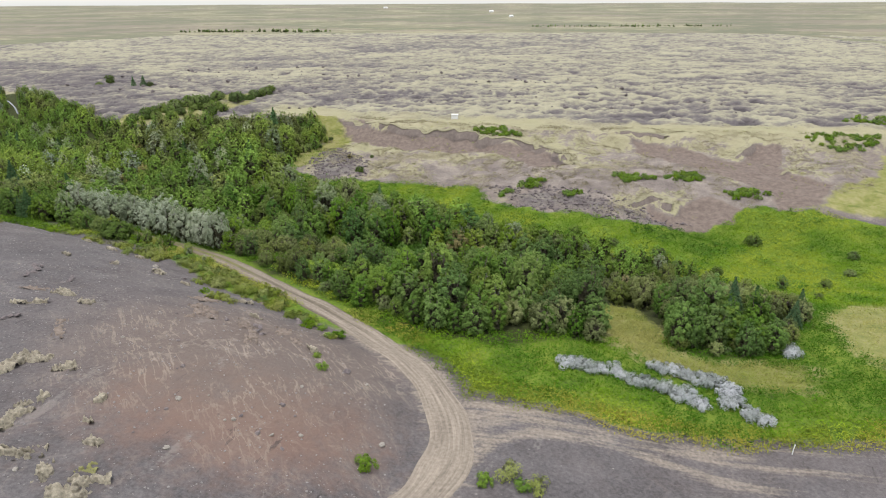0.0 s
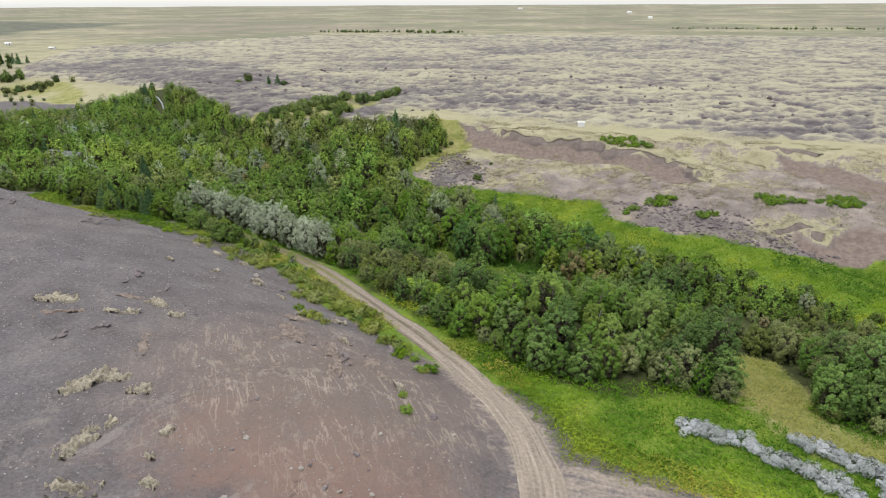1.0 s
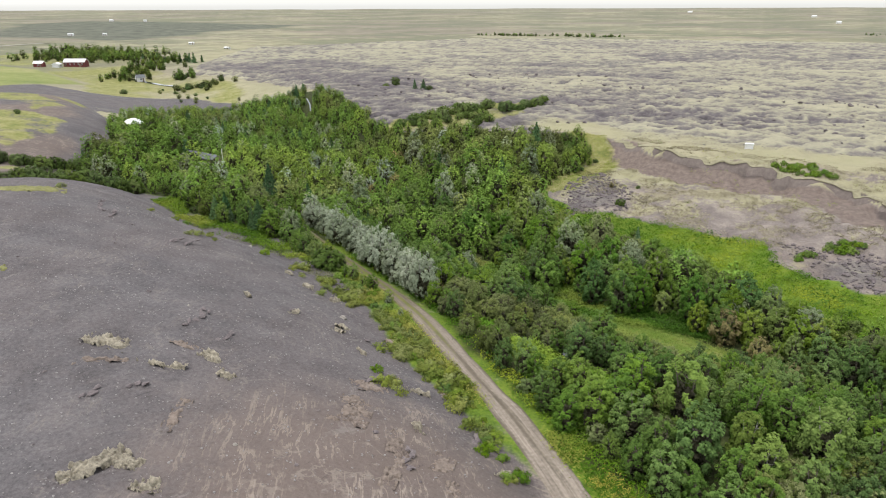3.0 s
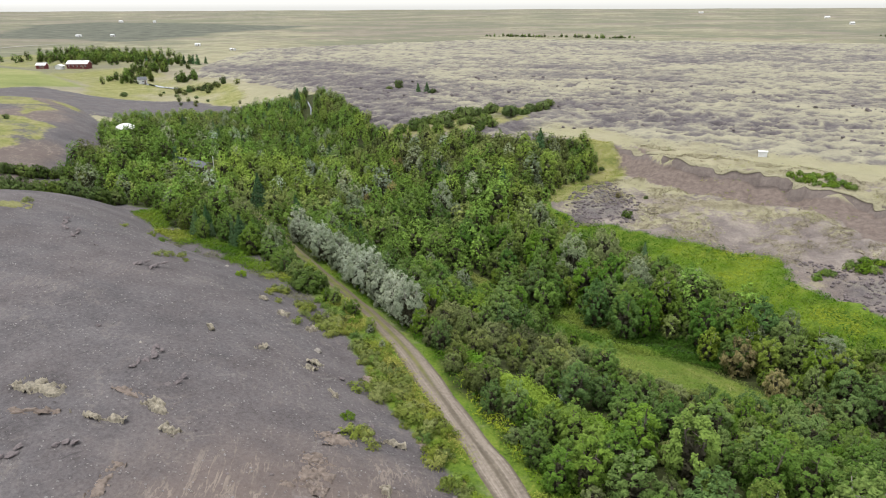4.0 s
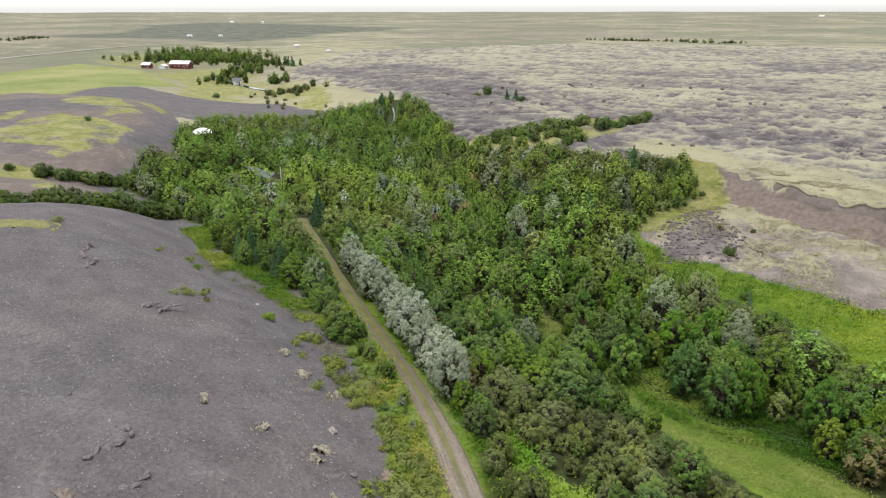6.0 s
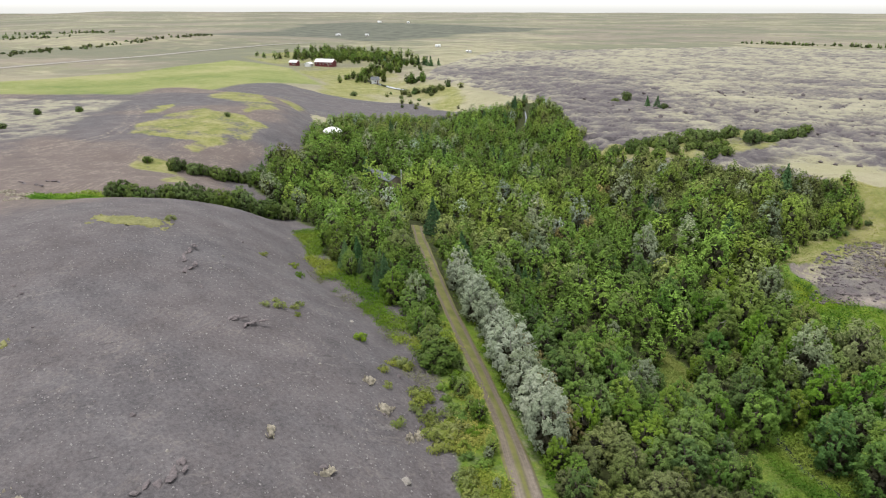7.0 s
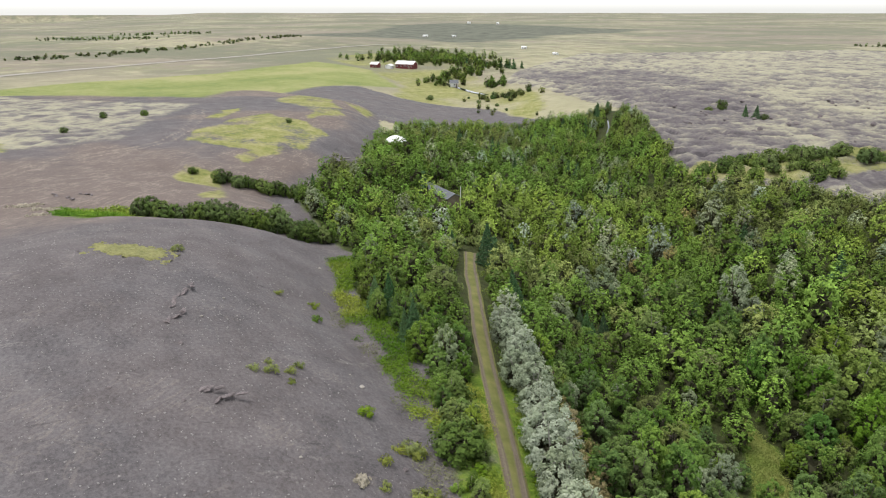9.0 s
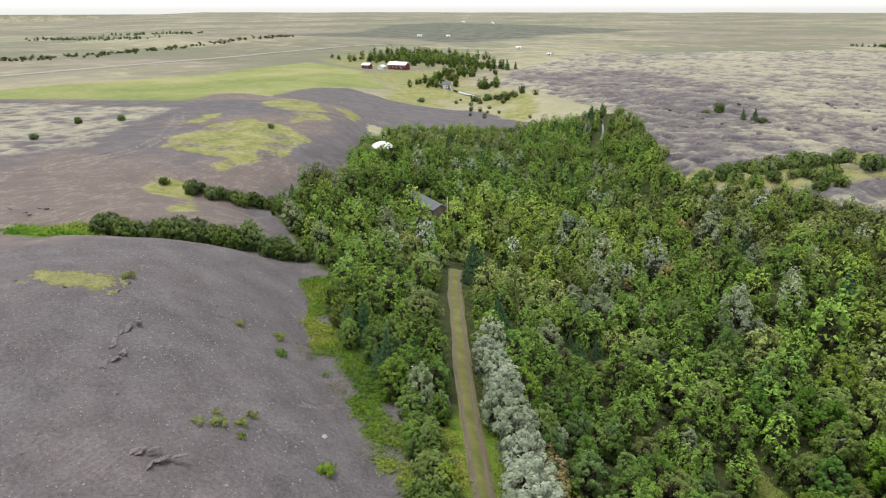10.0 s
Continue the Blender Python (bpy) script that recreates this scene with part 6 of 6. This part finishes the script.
def house(name, x, y, turn, length, width, eave, rise, wall_mat, roof_mat, label, windows=3, door=True, chimney=False, sink=0.0):
    ob = thing(name, label, "building", "", (x, y, float(ground_z(x, y)[0]) - sink))
    ob.rotation_euler[2] = radians(turn)
    wall = bm_part("wall", walls(length, width, eave, rise), wall_mat, ob)
    roof = bm_part("roof", gable(length, width, eave, rise), roof_mat, ob)
    for side in (-1, 1):
        for k in range(windows):
            u = (k + 0.5) / windows * length - length / 2
            w = bm_part("window", box(1.0, 0.1, 1.0, (u, side * (width / 2 + 0.03), eave * 0.55)), WHITE, ob)
            bm_part("pane", box(0.8, 0.06, 0.8, (u, side * (width / 2 + 0.07), eave * 0.55), 0), GLASS, w)
    if door:
        bm_part("door", box(0.95, 0.12, 2.0, (length * 0.28, -(width / 2 + 0.05), 1.0)), TIMBER, ob)
    if chimney:
        bm_part("chimney", box(0.5, 0.5, 1.4, (length * 0.2, 0, eave + rise + 0.4)), STONE, roof)
    return ob


house("farmhouse", -424, 383, 25, 14, 7, 3.2, 1.9, RED, WHITE, "red boarded farmhouse with a white metal roof", 5, chimney=True)
house("outbuilding", -437, 365, 25, 6, 4.5, 2.4, 1.3, RED, WHITE, "small red shed with a white metal roof", 1)
house("lean_to", -428, 371, 115, 5, 4, 2.0, 1.0, WHITE, WHITE, "low white annexe beside the red farmhouse", 1)
house("white_hut", -331, 347, 60, 4.6, 3.6, 2.6, 1.3, WHITE, SLATE, "small white hut with a grey roof by the stream", 1)
house("long_cabin", -128.3, 166.7, -12.9, 13.2, 3.2, 3.0, 0.8, TIMBER, SLATE, "low timber cabin with a grey metal roof among trees", 4)
house("white_shed", -535, 621, 30, 5, 3, 1.6, 0.8, WHITE, WHITE, "far white shed on the grassy plain", 2)
house("white_shed", -446, 568, -15, 6, 2.6, 1.3, 0.6, WHITE, WHITE, "long low white shed on the grassy plain", 3)
house("white_shed", -876, 764, 30, 7, 4, 1.8, 1.0, WHITE, WHITE, "far white farm building before the plantation", 4)
house("white_shed", -840, 790, 30, 5, 4, 1.8, 1.0, WHITE, WHITE, "far white farm building before the plantation", 2)
house("farm_building", -1480, 1400, 20, 9, 6, 3, 1.6, WHITE, WHITE, "distant white farm building on the plain", 6, False)
house("farm_building", -1400, 1430, 20, 6, 5, 3, 1.5, WHITE, WHITE, "distant white farm building on the plain", 4, False)
for x, y, n in [(-220, 2900, 16), (151, 2255, 12), (157, 1672, 8)]:
    house("farm_building", x, y, 15, n, 7, 3, 2, WHITE, WHITE, "distant white farm building on the plain", 4, False)


def round_roof_cabin(x, y):
    ob = thing("round_cabin", "small round timber cabin with a white domed roof", "building", "", (x, y, float(ground_z(x, y)[0]) + 0.7))
    bm = bmesh.new()
    bmesh.ops.create_cone(bm, cap_ends=True, segments=12, radius1=2.3, radius2=2.3, depth=4.2, matrix=Matrix.Translation((0, 0, 0.7)))
    bm_part("wall", bm, TIMBER, ob)
    bm = bmesh.new()
    prof = [(3.0, 2.55), (3.05, 2.7), (2.6, 3.2), (1.9, 3.65), (1.0, 3.98), (0.25, 4.15)]
    rings = [[bm.verts.new((r * math.cos(2 * math.pi * k / 16), r * math.sin(2 * math.pi * k / 16), z)) for k in range(16)] for r, z in prof]
    for a, b in zip(rings, rings[1:]):
        for k in range(16):
            bm.faces.new((a[k], a[(k + 1) % 16], b[(k + 1) % 16], b[k]))
    bm.faces.new(rings[-1])
    bm.faces.new(rings[0][::-1])
    bm_part("roof", bm, WHITE, ob)
    bm_part("door", box(0.9, 0.12, 1.9, (0.6, -2.3, 1.2)), WHITE, ob)


round_roof_cabin(-171.5, 186.5)
for k in range(16):
    a = radians(k * 22.5 + rng.uniform(-8, 8))
    x, y = -171.5 + (3.4 + rng.random()) * math.cos(a), 186.5 + (3.4 + rng.random()) * math.sin(a)
    plant(("birch", "willow", "alder")[k % 3], x, y, ground_z(x, y)[0], rng.uniform(0.72, 0.95), "trees round the cabin")

ob = thing("white_hide", "white box-shaped shelter standing on the mossy plain", "shelter", "", (4, 228, float(ground_z(4, 228)[0])))
bm_part("wall", box(2.1, 1.5, 1.5, (0, 0, 0.6), 0.06), WHITE, ob)
bm_part("roof", box(2.4, 1.8, 0.12, (0, 0, 1.4), 0.03), WHITE, ob)


def pole(name, x, y, high, r, mat, label, lean=0.0):
    g = float(ground_z(x, y)[0])
    ob = thing(name, label, "pole", "", (x, y, g))
    v, q = tube([(0, 0, -0.3), (lean * 0.5, 0, high * 0.5), (lean, 0, high)], [r, r * 0.95, r * 0.85], 10)
    part_mesh("shaft", mesh_from(name, v, q.ravel(), 4, mat), ob)
    v, q = tube([(lean, 0, high - 0.02), (lean, 0, high + 0.05), (lean, 0, high + 0.07)], [r * 1.2, r * 1.2, 0.01], 10)
    part_mesh("cap", mesh_from(name + "_cap", v, q.ravel(), 4, mat), ob)


pole("flue_pole", -121.2, 166.4, 6.2, 0.09, WHITE, "slim white pole beside the timber cabin")
pole("marker_stake", 29.6, 50.3, 0.9, 0.045, WHITE, "short white marker stake beside the gravel road", 0.12)


def timber(x, y, length, turn):
    ob = thing("pale_log", "pale weathered log lying on dark gravel", "log", "", (x, y, float(ground_z(x, y)[0]) + 0.12))
    ob.rotation_euler[2] = radians(turn)
    v, q = tube([(-length / 2, 0, 0), (-length / 5, 0.08, 0.02), (length / 4, -0.05, 0.0), (length / 2, 0.06, 0.02)], [0.2, 0.18, 0.16, 0.11], 9)
    part_mesh("trunk", mesh_from("log", v, q.ravel(), 4, PALE_STONE), ob)


timber(-163, 163, 5.0, 60)

# ---- far trees ----
def clump(name, label, x0, y0, x1, y1, spread, count, kinds_, scale, sprays, seed, size=0.5):
    g = np.random.default_rng(seed)
    f = g.random(count)
    xs, ys = x0 + f * (x1 - x0) + g.normal(0, spread, count), y0 + f * (y1 - y0) + g.normal(0, spread, count)
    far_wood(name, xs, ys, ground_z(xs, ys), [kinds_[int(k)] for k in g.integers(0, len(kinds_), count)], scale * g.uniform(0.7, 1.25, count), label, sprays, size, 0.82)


clump("farm_trees", "mixed shelter trees round the red farmhouse", -500, 415, -420, 432, 13, 190, ["birch", "alder", "willow", "alder"], 1.15, 130, 601, 0.4)
clump("farm_trees", "mixed shelter trees round the red farmhouse", -540, 470, -440, 455, 17, 130, ["alder", "birch", "willow"], 1.2, 110, 602, 0.4)
clump("brook_trees", "bushy trees along the brook below the farm", -335, 340, -395, 425, 8, 90, ["willow", "birch", "alder"], 1.0, 180, 603, 0.4)
clump("brook_trees", "row of young conifers near the brook", -395, 425, -365, 432, 5, 22, ["spruce", "alder"], 1.1, 180, 604, 0.4)
clump("brook_trees", "bushy shrubs along the brook below the farm", -285, 330, -262, 336, 4, 26, ["low", "willow"], 0.9, 150, 605, 0.4)
clump("brook_trees", "bushy shrubs along the brook below the farm", -310, 352, -300, 362, 5, 16, ["low", "alder"], 1.0, 150, 606, 0.4)
clump("brook_trees", "bushy shrubs along the brook below the farm", -245, 300, -285, 320, 8, 13, ["low", "willow"], 0.7, 120, 607, 0.4)
clump("shelter_belt", "far shelter belt of dark trees on the plain", -330, 950, -150, 945, 8, 90, ["alder", "alder", "low"], 0.8, 48, 608, 0.7)
clump("shelter_belt", "far shelter belt of dark trees on the plain", 150, 1100, 420, 1080, 14, 110, ["alder", "low"], 0.7, 40, 609, 0.7)
clump("shelter_belt", "far shelter belt of dark trees on the plain", -674, 180, -822, 522, 9, 160, ["low", "willow"], 0.85, 40, 610, 0.7)
clump("shelter_belt", "far shelter belt of dark trees on the plain", -1133, 292, -942, 392, 14, 90, ["low", "alder"], 0.85, 36, 611, 0.7)
clump("shelter_belt", "far shelter belt of dark trees on the plain", -1000, 470, -1180, 420, 14, 70, ["low", "alder"], 0.85, 36, 612, 0.7)


ROADMAT = plain("grey_road", (0.22, 0.2, 0.172), (0.31, 0.285, 0.25), 0.4)


def far_road(line, half):
    pts = np.array(line, float)
    step = np.concatenate([[0], np.cumsum(np.hypot(*np.diff(pts, axis=0).T))])
    s = np.arange(0, step[-1], 6.0)
    fine = np.column_stack([np.interp(s, step, pts[:, 0]), np.interp(s, step, pts[:, 1])])
    ob = ribbon("far_road", fine, half, 0.2, ROADMAT, "grey gravel road across the grassy plain")
    tagged(ob, category="road")


far_road(ROAD, 4.0)
